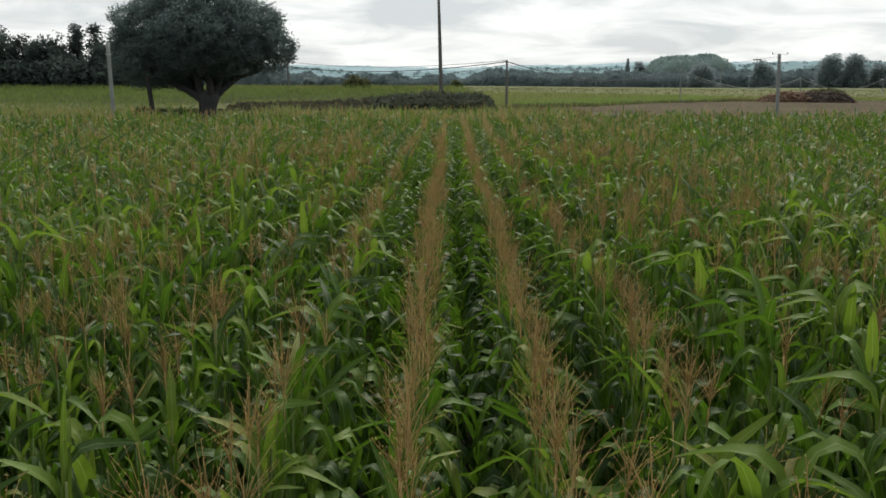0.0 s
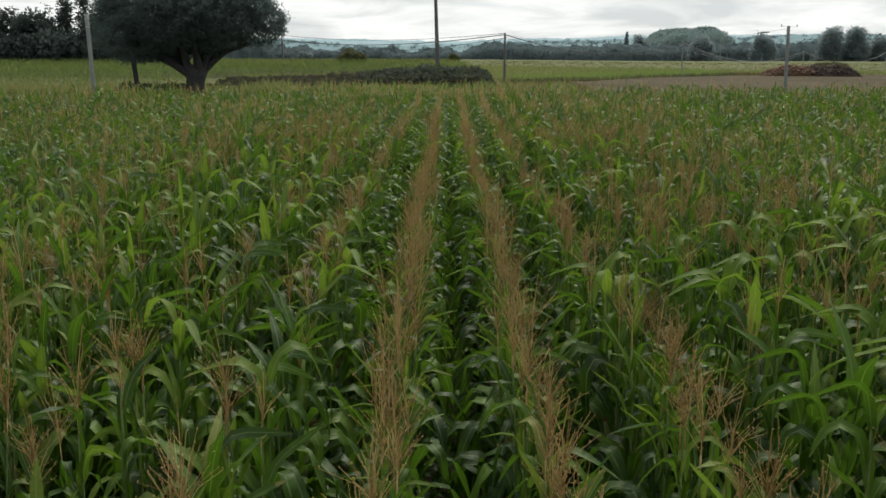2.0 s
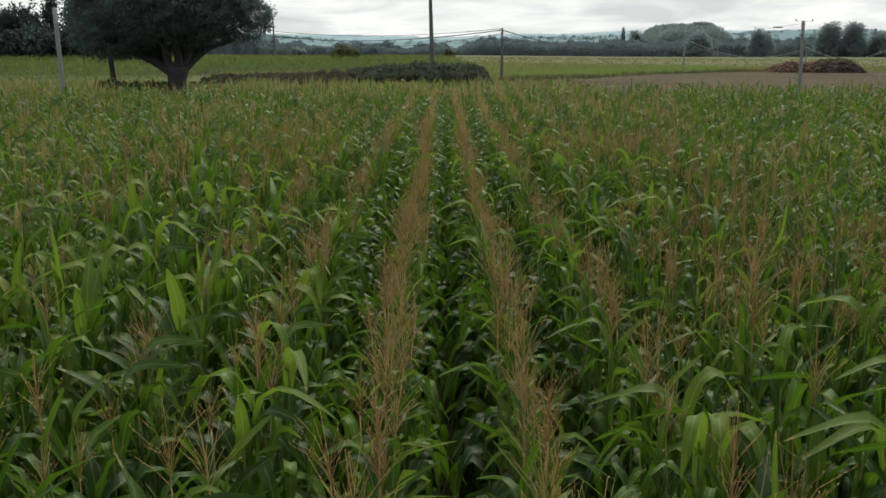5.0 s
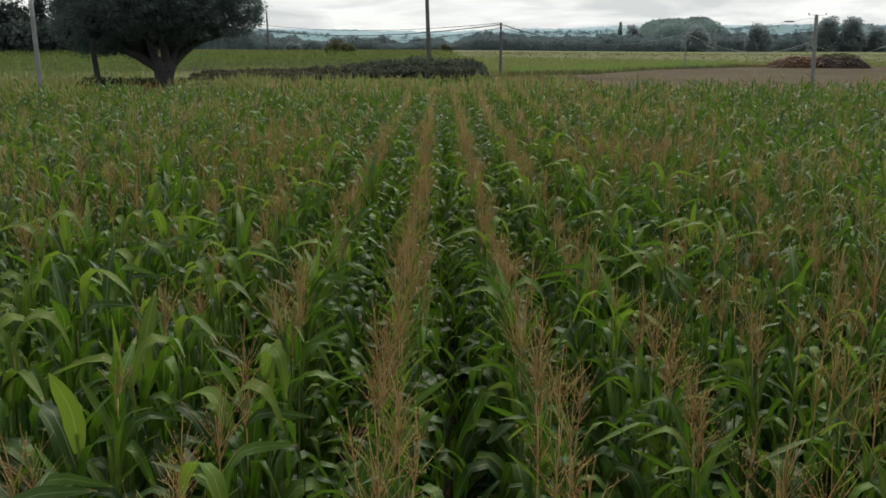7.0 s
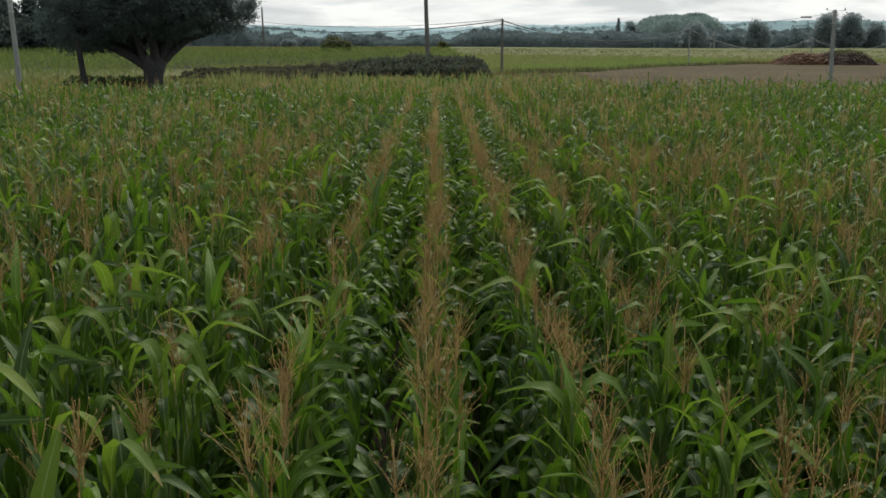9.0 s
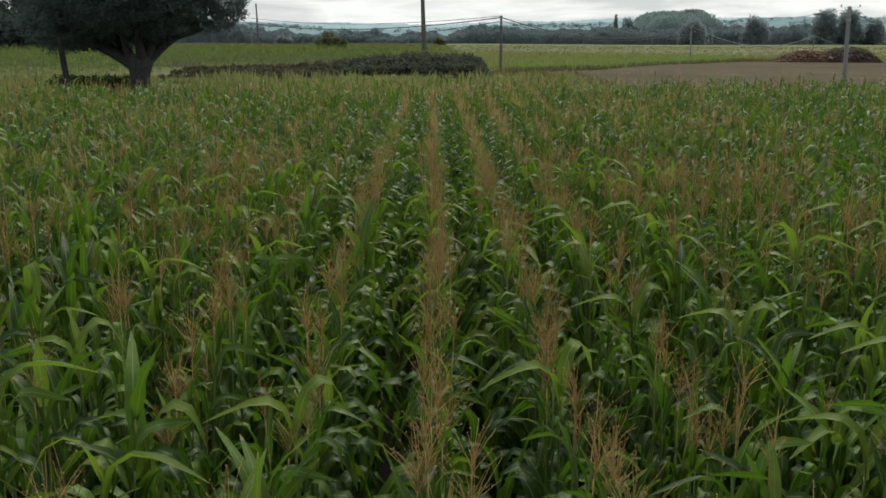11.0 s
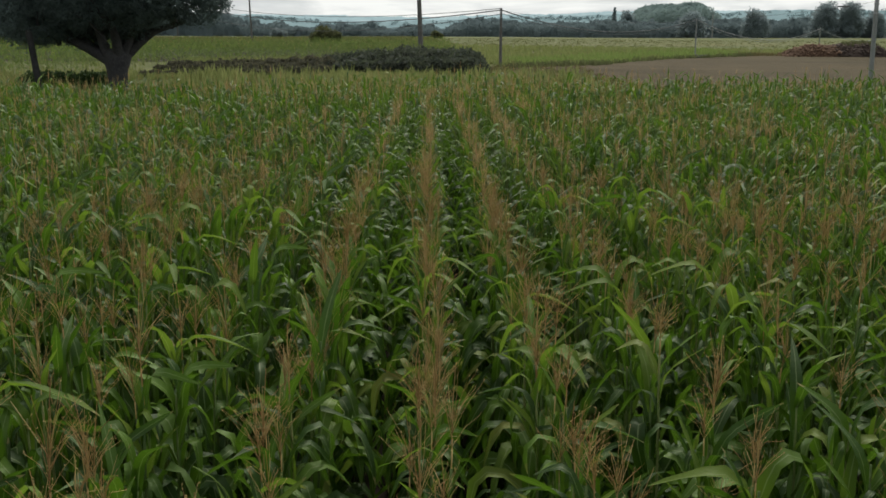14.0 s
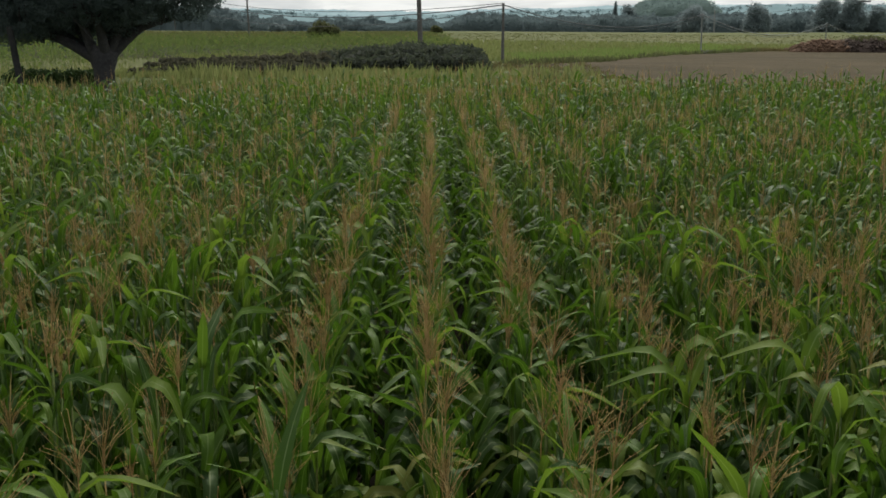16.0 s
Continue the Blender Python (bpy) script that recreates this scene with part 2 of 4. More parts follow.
# hedge green darkened: the broad tree's shade is put into the leaf colour
M_HEDGE_SHADED = leafy("shaded_hedge_leaf", (0.020, 0.040, 0.016), (0.032, 0.058, 0.022), (0.050, 0.080, 0.028), (0.05, 0.09, 0.02), 0.2, gloss=0.7, patch=0.5, spec=0.1)
# haze put into the hills' own colour as well
M_FAR_HILL = rough_stuff("hazed_far_hills", (0.21, 0.30, 0.33), (0.28, 0.375, 0.405), (0.38, 0.465, 0.49), 0.02, 1.0, 0.1, 0.0)
M_BARK = rough_stuff("bark", (0.032, 0.033, 0.037), (0.058, 0.058, 0.063), (0.095, 0.092, 0.096), 9.0, 0.95, 0.9)
M_POLE = rough_stuff("weathered_concrete", (0.155, 0.165, 0.162), (0.215, 0.225, 0.22), (0.28, 0.29, 0.28), 5.0, 0.85, 0.25)
M_POLE_DARK = rough_stuff("tarred_timber", (0.075, 0.074, 0.070), (0.112, 0.110, 0.104), (0.160, 0.155, 0.146), 6.0, 0.85, 0.4)
M_POST = rough_stuff("old_timber", (0.016, 0.017, 0.017), (0.028, 0.029, 0.029), (0.046, 0.046, 0.045), 8.0, 0.95, 0.7)
M_CABLE = rough_stuff("cable_sheath", (0.07, 0.076, 0.078), (0.095, 0.102, 0.104), (0.12, 0.128, 0.13), 8.0, 0.6, 0.05)
M_CABLE_PALE = rough_stuff("bare_aluminium_cable", (0.16, 0.175, 0.175), (0.20, 0.215, 0.215), (0.25, 0.265, 0.265), 8.0, 0.5, 0.05)
M_METAL = rough_stuff("dull_zinc", (0.2, 0.21, 0.21), (0.27, 0.28, 0.28), (0.33, 0.34, 0.34), 9.0, 0.55, 0.1, 0.5)
M_HEAP_RED = rough_stuff("reddish_clods", (0.060, 0.036, 0.024), (0.100, 0.060, 0.039), (0.145, 0.092, 0.060), 2.5, 0.95, 0.8, each=0.25)
M_HEAP_DARK = rough_stuff("dark_clods", (0.035, 0.027, 0.024), (0.062, 0.047, 0.040), (0.10, 0.075, 0.06), 2.5, 0.95, 0.8, each=0.25)


# ---- helpers for meshes ----
def mesh_of(name, verts, faces, mats, index=None, uv=None, smooth=False):
    """A mesh from arrays: verts (n, 3), faces (m, 4) quads or (m, 3) triangles."""
    verts, faces = np.asarray(verts, np.float32), np.asarray(faces, np.int32)
    k = faces.shape[1]
    me = bpy.data.meshes.new(name)
    me.vertices.add(len(verts))
    me.vertices.foreach_set("co", verts.ravel())
    me.loops.add(faces.size)
    me.loops.foreach_set("vertex_index", faces.ravel())
    me.polygons.add(len(faces))
    me.polygons.foreach_set("loop_start", np.arange(0, faces.size, k, dtype=np.int32))
    for m in mats:
        me.materials.append(m)
    if index is not None:
        me.polygons.foreach_set("material_index", np.asarray(index, np.int32))
    if smooth:
        me.polygons.foreach_set("use_smooth", np.ones(len(faces), bool))
    if uv is not None:
        layer = me.uv_layers.new(name="UVMap")
        layer.data.foreach_set("uv", np.asarray(uv, np.float32)[faces.ravel()].ravel())
    me.update(calc_edges=True)
    return me


def part(name, bm, mat, parent, label=""):
    """One mesh under a thing or a part, from a bmesh or a ready mesh."""
    if isinstance(bm, bmesh.types.BMesh):
        me = bpy.data.meshes.new(name)
        bm.to_mesh(me)
        bm.free()
        me.materials.append(mat)
    else:
        me = bm
    ob = new(name, me)
    ob.parent = parent
    return tagged(ob, label)


def join(pieces):
    """Arrays (verts, faces) or (verts, faces, uv) put into one."""
    v, f, u, at = [], [], [], 0
    for p in pieces:
        v.append(p[0])
        f.append(p[1] + at)
        if len(p) > 2:
            u.append(p[2])
        at += len(p[0])
    return (np.concatenate(v), np.concatenate(f)) + ((np.concatenate(u),) if u else ())


def tube(points, radii, sides=6):
    """Quads round a line of points."""
    pts = np.asarray(points, float)
    radii = np.broadcast_to(np.asarray(radii, float), len(pts))
    way = np.gradient(pts, axis=0)
    way /= np.linalg.norm(way, axis=1)[:, None]
    ref = np.where(np.abs(way[:, 2:3]) > 0.9, (1.0, 0, 0), (0, 0, 1.0))
    a = np.cross(way, ref)
    a /= np.linalg.norm(a, axis=1)[:, None]
    b = np.cross(way, a)
    ang = np.arange(sides) * 2 * np.pi / sides
    v = pts[:, None] + radii[:, None, None] * (np.cos(ang)[None, :, None] * a[:, None] + np.sin(ang)[None, :, None] * b[:, None])
    i, j = np.meshgrid(np.arange(len(pts) - 1), np.arange(sides), indexing="ij")
    i, j = i.ravel(), j.ravel()
    j2 = (j + 1) % sides
    f = np.stack([i * sides + j, i * sides + j2, (i + 1) * sides + j2, (i + 1) * sides + j], 1)
    v = v.reshape(-1, 3)
    caps = [np.array([[0, 1, 2, 3]]), np.array([[0, 3, 4, 5]])] if sides == 6 else ([np.array([[0, 1, 2, 3]])] if sides == 4 else [])
    top = (len(pts) - 1) * sides
    f = np.concatenate([f] + [c[:, ::-1] for c in caps] + [c + top for c in caps])
    return v, f


def level(x, y):
    """Height of the ground."""
    x, y = np.asarray(x, float), np.asarray(y, float)
    z = np.interp(y, (-400, 0, 28, 42, 47, 50, 54, 58, 62, 72, 100, 112, 130, 200, 300, 420, 800, 3000), (0, 0, 0, 0.3, 0.38, 0.65, 1.1, 1.5, 1.85, 2.25, 2.55, 2.75, 3.05, 3.6, 4.05, 3.6, 2, 0))
    z = z - 0.28 * np.clip((x - 8) / 24, 0, 1) * np.interp(y, (50, 75, 112.5, 160), (0, 1, 1, 0))
    return z + 0.10 * np.sin(x * 0.05 + 1.0) * np.clip((y - 60) / 60, 0, 1)


def grid_mesh(name, xs, ys, lift, mat):
    X, Y = np.meshgrid(xs, ys, indexing="ij")
    v = np.stack([X, Y, level(X, Y) + lift], -1).reshape(-1, 3)
    i, j = np.meshgrid(np.arange(len(xs) - 1), np.arange(len(ys) - 1), indexing="ij")
    i, j, n = i.ravel(), j.ravel(), len(ys)
    f = np.stack([i * n + j, (i + 1) * n + j, (i + 1) * n + j + 1, i * n + j + 1], 1)
    return mesh_of(name, v, f, [mat], smooth=True)


rng = np.random.default_rng(7)

# ---- ground ----
xs = np.concatenate([[-3000, -1500, -800, -400, -250], np.arange(-160, 161, 8), [250, 400, 800, 1500, 3000]])
ys = np.concatenate([[-3000, -1000, -300, -100, -40], np.arange(-20, 140, 2.5), np.arange(140, 460, 20), [600, 900, 1500, 3000, 4500]])
tagged(new("ground", grid_mesh("ground", xs, ys, 0.0, M_MEADOW)), "gently rising farmland covered in rough grass", "ground", kind="structure")
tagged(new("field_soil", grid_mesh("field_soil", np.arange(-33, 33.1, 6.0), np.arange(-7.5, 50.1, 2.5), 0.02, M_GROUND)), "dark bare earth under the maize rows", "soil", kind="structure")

# ---- maize ----
def leaf_blade(r, base, azimuth, length, width, rise, droop, segs, across):
    """An arching strap leaf: verts, quads, uv."""
    kink, sharp = r.uniform(0.30, 0.64), r.uniform(14, 40)
    s = np.array([0, kink - 0.13, kink, kink + 0.10, 1.0]) if segs == 4 else np.linspace(0, 1, segs + 1)
    bend = 1 / (1 + np.exp(-(s - kink) * sharp))
    bend = (bend - bend[0]) / (bend[-1] - bend[0])
    theta = np.radians(rise - droop * (0.17 * s + 0.83 * bend))
    step = length * np.diff(s)
    mid = (theta[1:] + theta[:-1]) / 2
    out = np.concatenate([[0], np.cumsum(np.cos(mid) * step)])
    up = np.concatenate([[0], np.cumsum(np.sin(mid) * step)])
    sway = r.normal(0, 0.10) * length * s**2
    az = np.radians(azimuth)
    way, side = np.array([np.cos(az), np.sin(az), 0]), np.array([-np.sin(az), np.cos(az), 0])
    line = np.asarray(base) + out[:, None] * way + up[:, None] * np.array([0, 0, 1.0]) + sway[:, None] * side
    w = width * 0.5 * np.minimum(1, 0.45 + 2.4 * s) * (1 - s**2.6) ** 0.8 + 0.002
    twist = np.radians(r.normal(0, 42)) * s + np.radians(r.normal(0, 12))
    normal = -np.sin(theta)[:, None] * way + np.cos(theta)[:, None] * np.array([0, 0, 1.0])
    edge = np.cos(twist)[:, None] * side + np.sin(twist)[:, None] * normal
    high = -np.sin(twist)[:, None] * side + np.cos(twist)[:, None] * normal
    if across == 1:
        v = np.stack([line - w[:, None] * edge, line + w[:, None] * edge], 1).reshape(-1, 3)
        u = np.stack([np.stack([0 * s, s], 1), np.stack([0 * s + 1, s], 1)], 1).reshape(-1, 2)
        i = np.arange(segs) * 2
        return v, np.stack([i, i + 1, i + 3, i + 2], 1), u
    wave = r.uniform(0.15, 0.42) * np.sin(s * r.uniform(9, 16) + r.uniform(0, 6))[:, None] * w[:, None] * high
    fold = r.uniform(0.12, 0.55) * w[:, None] * high
    v = np.stack([line - w[:, None] * edge + fold + wave, line, line + w[:, None] * edge + fold - wave], 1).reshape(-1, 3)
    u = np.stack([np.stack([0 * s, s], 1), np.stack([0 * s + 0.5, s], 1), np.stack([0 * s + 1, s], 1)], 1).reshape(-1, 2)
    i = np.arange(segs) * 3
    f = np.concatenate([np.stack([i, i + 1, i + 4, i + 3], 1), np.stack([i + 1, i + 2, i + 5, i + 4], 1)])
    return v, f, u


def strip(points, width, side):
    """A narrow flat ribbon along a line."""
    pts = np.asarray(points, float)
    w = np.linspace(width, width * 0.55, len(pts))[:, None] / 2
    v = np.stack([pts - w * side, pts + w * side], 1).reshape(-1, 3)
    i = np.arange(len(pts) - 1) * 2
    return v, np.stack([i, i + 1, i + 3, i + 2], 1)


def tassel_mesh(r, foot, size, detail):
    """The dry flower head: a spike and its side branches."""
    foot = np.asarray(foot, float)
    pieces = []
    count = (16, 8, 3)[detail]
    lean = np.append(r.normal(0, 0.06, 2), 1.0)
    for k in range(count):
        if k == 0:
            s = np.linspace(0, 1, 3)[:, None]
            pts = foot + s * lean * size
            thick = 0.0032
        else:
            az, tilt = r.uniform(0, 2 * np.pi), r.uniform(0.05, 0.52) if detail == 0 else r.uniform(0.10, 0.85)
            start = foot + lean * size * r.uniform(0.02, 0.42)
            n = size * r.uniform(0.45, 0.75)
            s = np.linspace(0, 1, 3)[:, None]
            out = np.array([np.cos(az), np.sin(az), 0])
            pts = start + n * (s * np.sin(tilt) * out + s * np.cos(tilt) * np.array([0, 0, 1.0]) + s**2 * (r.uniform(0.0, 0.28) * out - r.uniform(0, 0.28) * np.array([0, 0, 1.0])))
            thick = 0.0018
        if detail == 0:
            pts = pts + r.normal(0, 0.012, (3, 3)) * np.linspace(0, 1, 3)[:, None]
            pieces.append(tube(pts, np.linspace(thick, thick * 0.6, 3), 3))
            # spikelets along the branch
            m = 5
            q = np.linspace(0.12, 1.0, m)[:, None]
            at = np.where(q < 0.5, pts[0] + 2 * q * (pts[1] - pts[0]), pts[1] + (2 * q - 1) * (pts[2] - pts[1]))
            way = r.normal(0, 0.55, (m, 3)) + (0, 0, 1.0)
            way *= r.uniform(0.008, 0.015, m)[:, None] / np.linalg.norm(way, axis=1)[:, None]
            wide = np.cross(way, r.normal(0, 1, (m, 3)))
            wide *= 0.0027 / np.linalg.norm(wide, axis=1)[:, None]
            pieces.append((np.stack([at, at + way * 0.5 + wide, at + way, at + way * 0.5 - wide], 1).reshape(-1, 3), np.arange(m * 4).reshape(-1, 4)))
        else:
            a = r.uniform(0, np.pi)
            pieces.append(strip(pts[:: 2 if detail == 2 else 1], thick * (3.1 if detail == 1 else 6.0), np.array([np.cos(a), np.sin(a), 0])))
    return join(pieces)


def plant_pieces(seed, detail, habit="tassel"):
    """The pieces of one plant at the origin: (name, verts, quads, uv or None, material slot)."""
    r = np.random.default_rng(seed)
    headed, spear = habit == "tassel", habit == "spear"
    tall = r.normal(2.08, 0.06)
    count = (12, 11, 4)[detail]
    segs, across = ((8, 2), (4, 1), (2, 1))[detail]
    bow = r.normal(0, 0.025, 2)
    zs = np.linspace(0, tall, 5)
    spine = np.stack([bow[0] * (zs / tall) ** 2, bow[1] * (zs / tall) ** 2, zs], 1)
    pieces = []
    if detail == 0:
        v, f = tube(spine, np.linspace(0.013, 0.006, 5), 6)
    else:
        v, f = tube(spine[[0, 4]], (0.013, 0.007), 3)
    pieces.append(("stalk", v, f, None, 1))
    plane = r.normal(0, 38)
    for k in range(count):
        q = k / (count - 1)
        z = (0.50, 0.70, 0.95)[detail] + q * (tall - (0.60, 0.80, 1.02)[detail])
        top = q > 0.66
        if headed and not top:
            z -= 0.16 + 0.12 * q
        elif headed:
            z -= 0.06
        at = np.array([bow[0] * (z / tall) ** 2, bow[1] * (z / tall) ** 2, z])
        length = (r.uniform(0.66, 0.94) if not top else r.uniform(0.36, 0.56) if headed else r.uniform(0.48, 0.72)) * (1.0 if not spear else 0.85)
        width = r.uniform(0.080, 0.116) if not top else r.uniform(0.054, 0.090)
        if detail:
            width *= (0.80, 1.35)[detail - 1]
        if spear:
            width *= 0.6
        elif headed and top:
            width *= 0.68
        rise = r.normal(64, 7) + (13 if top else 0) + (9 if spear else 0)
        stiff = top and r.random() < 0.3
        droop = (r.uniform(122, 185) if not top else r.uniform(15, 60) if stiff else r.uniform(85, 172)) * (1.0 if not spear else 0.4)
        azimuth = plane + 180 * (k % 2) + r.normal(0, 28)
        v, f, u = leaf_blade(r, at, azimuth, length, width, rise, droop, segs, across)
        pieces.append(("leaf", v, f, u, 3 if spear or (top and r.random() < (0.34 if headed else 0.15)) else 0))
    if headed:
        foot = spine[-1] + np.array([0, 0, 0.0])
        size = r.uniform(0.28, 0.42) if detail == 0 else r.uniform(0.22, 0.34)
        if detail < 2:
            v, f = tube(np.array([foot - (0, 0, 0.1), foot + (0, 0, 0.03), foot + (0, 0, 0.1)]), (0.005, 0.004, 0.004), 4 if detail == 0 else 3)
            w, g = tassel_mesh(r, foot + (0, 0, 0.08), size, detail)
            v, f = join([(v, f), (w, g)])
        else:
            v, f = tassel_mesh(r, foot, size + 0.05, detail)
        pieces.append(("tassel", v, f, None, 2))
    return pieces


MAIZE_MATS = [M_LEAF, M_STALK, M_TASSEL, M_LEAF_PALE]
FAR_MATS = [M_LEAF, M_STALK, M_TASSEL_FAR, M_LEAF_PALE]


def whole(pieces):
    """A plant's pieces as flat arrays: verts, quads, uv, slots."""
    v, f, u, m, at = [], [], [], [], 0
    for _, pv, pf, pu, slot in pieces:
        v.append(pv)
        f.append(pf + at)
        u.append(pu if pu is not None else np.zeros((len(pv), 2)))
        m.append(np.full(len(pf), slot))
        at += len(pv)
    return np.concatenate(v), np.concatenate(f), np.concatenate(u), np.concatenate(m)


KINDS = (14, 14, 10)
HABITS = [["tassel"] * 8 + ["plain"] * 4 + ["spear"] * 2, ["tassel"] * 8 + ["plain"] * 4 + ["spear"] * 2, ["tassel"] * 5 + ["plain"] * 4 + ["spear"]]
NEAR_PIECES = [plant_pieces(100 + k, 0, HABITS[0][k]) for k in range(KINDS[0])]
BANK = [
    [whole(p) for p in NEAR_PIECES],
    [whole(plant_pieces(200 + k, 1, HABITS[1][k])) for k in range(KINDS[1])],
    [whole(plant_pieces(300 + k, 2, HABITS[2][k])) for k in range(KINDS[2])],
]


def stand(places, detail, name, label, mats=None):
    """All the plants of a stand in one mesh. places: rows of x, y, turn, scale, kind, lean x, lean y."""
    V, F, U, S, at = [], [], [], [], 0
    for kind in range(len(BANK[detail])):
        rows = places[places[:, 4] == kind]
        if not len(rows):
            continue
        v, f, u, m = BANK[detail][kind]
        c, s = np.cos(rows[:, 2]), np.sin(rows[:, 2])
        sc = rows[:, 3]
        x = (v[None, :, 0] * c[:, None] - v[None, :, 1] * s[:, None]) * sc[:, None]
        y = (v[None, :, 0] * s[:, None] + v[None, :, 1] * c[:, None]) * sc[:, None]
        z = v[None, :, 2] * sc[:, None]
        x = x + rows[:, 5, None] * z + rows[:, 0, None]
        y = y + rows[:, 6, None] * z + rows[:, 1, None]
        z = z + level(rows[:, 0], rows[:, 1])[:, None]
        n = len(rows)
        V.append(np.stack([x, y, z], -1).reshape(-1, 3))
        F.append((f[None] + (at + np.arange(n) * len(v))[:, None, None]).reshape(-1, 4))
        U.append(np.tile(u, (n, 1)))
        S.append(np.tile(m, n))
        at += n * len(v)
    me = mesh_of(name, np.concatenate(V), np.concatenate(F), mats or MAIZE_MATS, np.concatenate(S), np.concatenate(U), smooth=True)
    return tagged(new(name, me), label, "maize crop", kind="stuff")


ROW_GAP, PLANT_GAP = 0.75, 0.145
FIELD_END = 37.0


def drift(y):
    """The drill lines bend gently eastward along the field."""
    return np.interp(y, (-10, 4, 7, 12, 16, 20, 24, 28, 38, 50), (-0.25, -0.09, -0.02, 0.03, 0.07, 0.13, 0.21, 0.30, 0.46, 0.6))


def sow(x0, x1, y0, y1):
    """Plants in rows along y."""
    out = []
    for k in range(math.ceil(x0 / ROW_GAP), math.floor(x1 / ROW_GAP) + 1):
        ry = np.arange(y0, y1, PLANT_GAP)
        n = len(ry)
        rx = k * ROW_GAP + rng.normal(0, 0.02, n) + 0.025 * np.sin(ry * 0.45 + k * 1.7) + drift(ry)
        out.append(np.stack([rx, ry + rng.normal(0, 0.04, n), np.full(n, float(k))], 1))
    return np.concatenate(out)


def settle(xy, detail, tassels=0.41, spears=0.02, shrink=1.0):
    """Turn, size, kind and lean for each plant. The two rows under the flight line bear the most tassels."""
    n = len(xy)
    turn = rng.normal(0, 0.5, n) + np.pi * rng.integers(0, 2, n)
    patch = np.array([noise.noise((x * 0.22, y * 0.22, 3.0)) for x, y in xy[:, :2]])
    clump = np.array([noise.noise((x * 0.6, y * 0.4, 9.0)) for x, y in xy[:, :2]])
    scale = shrink * (1.0 + 0.08 * patch + rng.normal(0, 0.055, n))
    habits = np.array(HABITS[detail])
    bear = np.where((np.abs(xy[:, 0] - drift(xy[:, 1]) - 0.37) < 0.6) & (xy[:, 1] < FIELD_END), np.where(xy[:, 0] - drift(xy[:, 1]) < 0.37, 0.97, 0.92), np.clip(tassels * (1 + 1.7 * clump) * np.interp(xy[:, 0], (-20, -8, -2, 0, 3, 6, 9, 14, 20), (0.75, 0.9, 1.15, 1.5, 1.6, 1.3, 0.8, 0.55, 0.55)) * np.interp(xy[:, 1], (14, 24, 40), (1.0, 1.3, 1.4)), 0, 1))
    spear = np.clip(spears * (1 + 3.0 * np.roll(clump, 7)), 0, 0.5)
    roll = rng.random(n)
    want = np.where(roll < bear, 0, np.where(rng.random(n) < spear / (1 - tassels), 2, 1))
    kind = np.zeros(n)
    for w, habit in enumerate(("tassel", "plain", "spear")):
        kind[want == w] = rng.choice(np.nonzero(habits == habit)[0], (want == w).sum())
    return np.column_stack([xy[:, 0], xy[:, 1], turn, scale, kind, rng.normal(0, 0.022, n), rng.normal(0, 0.024, n)])


rows_all = sow(-30, 30, -5, FIELD_END)
keep = rng.random(len(rows_all)) > 0.05
rows_all = rows_all[keep]
X, Y, K = rows_all.T
picked = (K >= -1) & (K <= 2) & (Y > 4.0) & (Y < 14.4)
near = (np.abs(X - 0.3) < np.interp(Y, (3, 8, 19, 25), (3.0, 4.4, 4.8, 4.2))) & (Y > 3.2) & (Y < 25) & ~picked
middle = (np.abs(X - 0.3) < 1.5 + 0.50 * Y) & (Y > 2.6) & ~near & ~picked
rest = ~(near | middle | picked) & (rng.random(len(X)) < 0.6)
stand(settle(rows_all[near], 0), 0, "maize_field", "green maize plants with dry brown tassels in rows")
stand(settle(rows_all[middle], 1), 1, "maize_field", "green maize plants with brown tassels further off", FAR_MATS)
stand(settle(rows_all[rest], 2), 2, "maize_field", "outer maize plants along the edges of the field")

# headland rows, sown across the end of the field
head = []
for k in range(19):
    hx = np.arange(-30, 30, 0.24)
    head.append(np.stack([hx + rng.normal(0, 0.05, len(hx)), FIELD_END + 0.4 + 0.72 * k + rng.normal(0, 0.07, len(hx)), 0 * hx], 1))
head = np.concatenate(head)
head = head[head[:, 1] < np.interp(head[:, 0], (-45, -22, -16.5, -14, -11, -7, 0, 10, 20, 45), (42.2, 42.2, 42.8, 45.5, 46.6, 47.6, 48.8, 49.2, 49.2, 49.2))]
inner = head[:, 1] < 44.5 + 1.2 * np.sin(head[:, 0] * 0.3)
places = np.concatenate([settle(head[inner], 1, 0.46, 0.03, 1.01), settle(head[~inner], 1, 0.18, 0.03, 0.96)])
places[:, 2] += np.pi / 2
stand(places, 1, "headland_maize", "pale green maize rows sown across the field end", FAR_MATS)


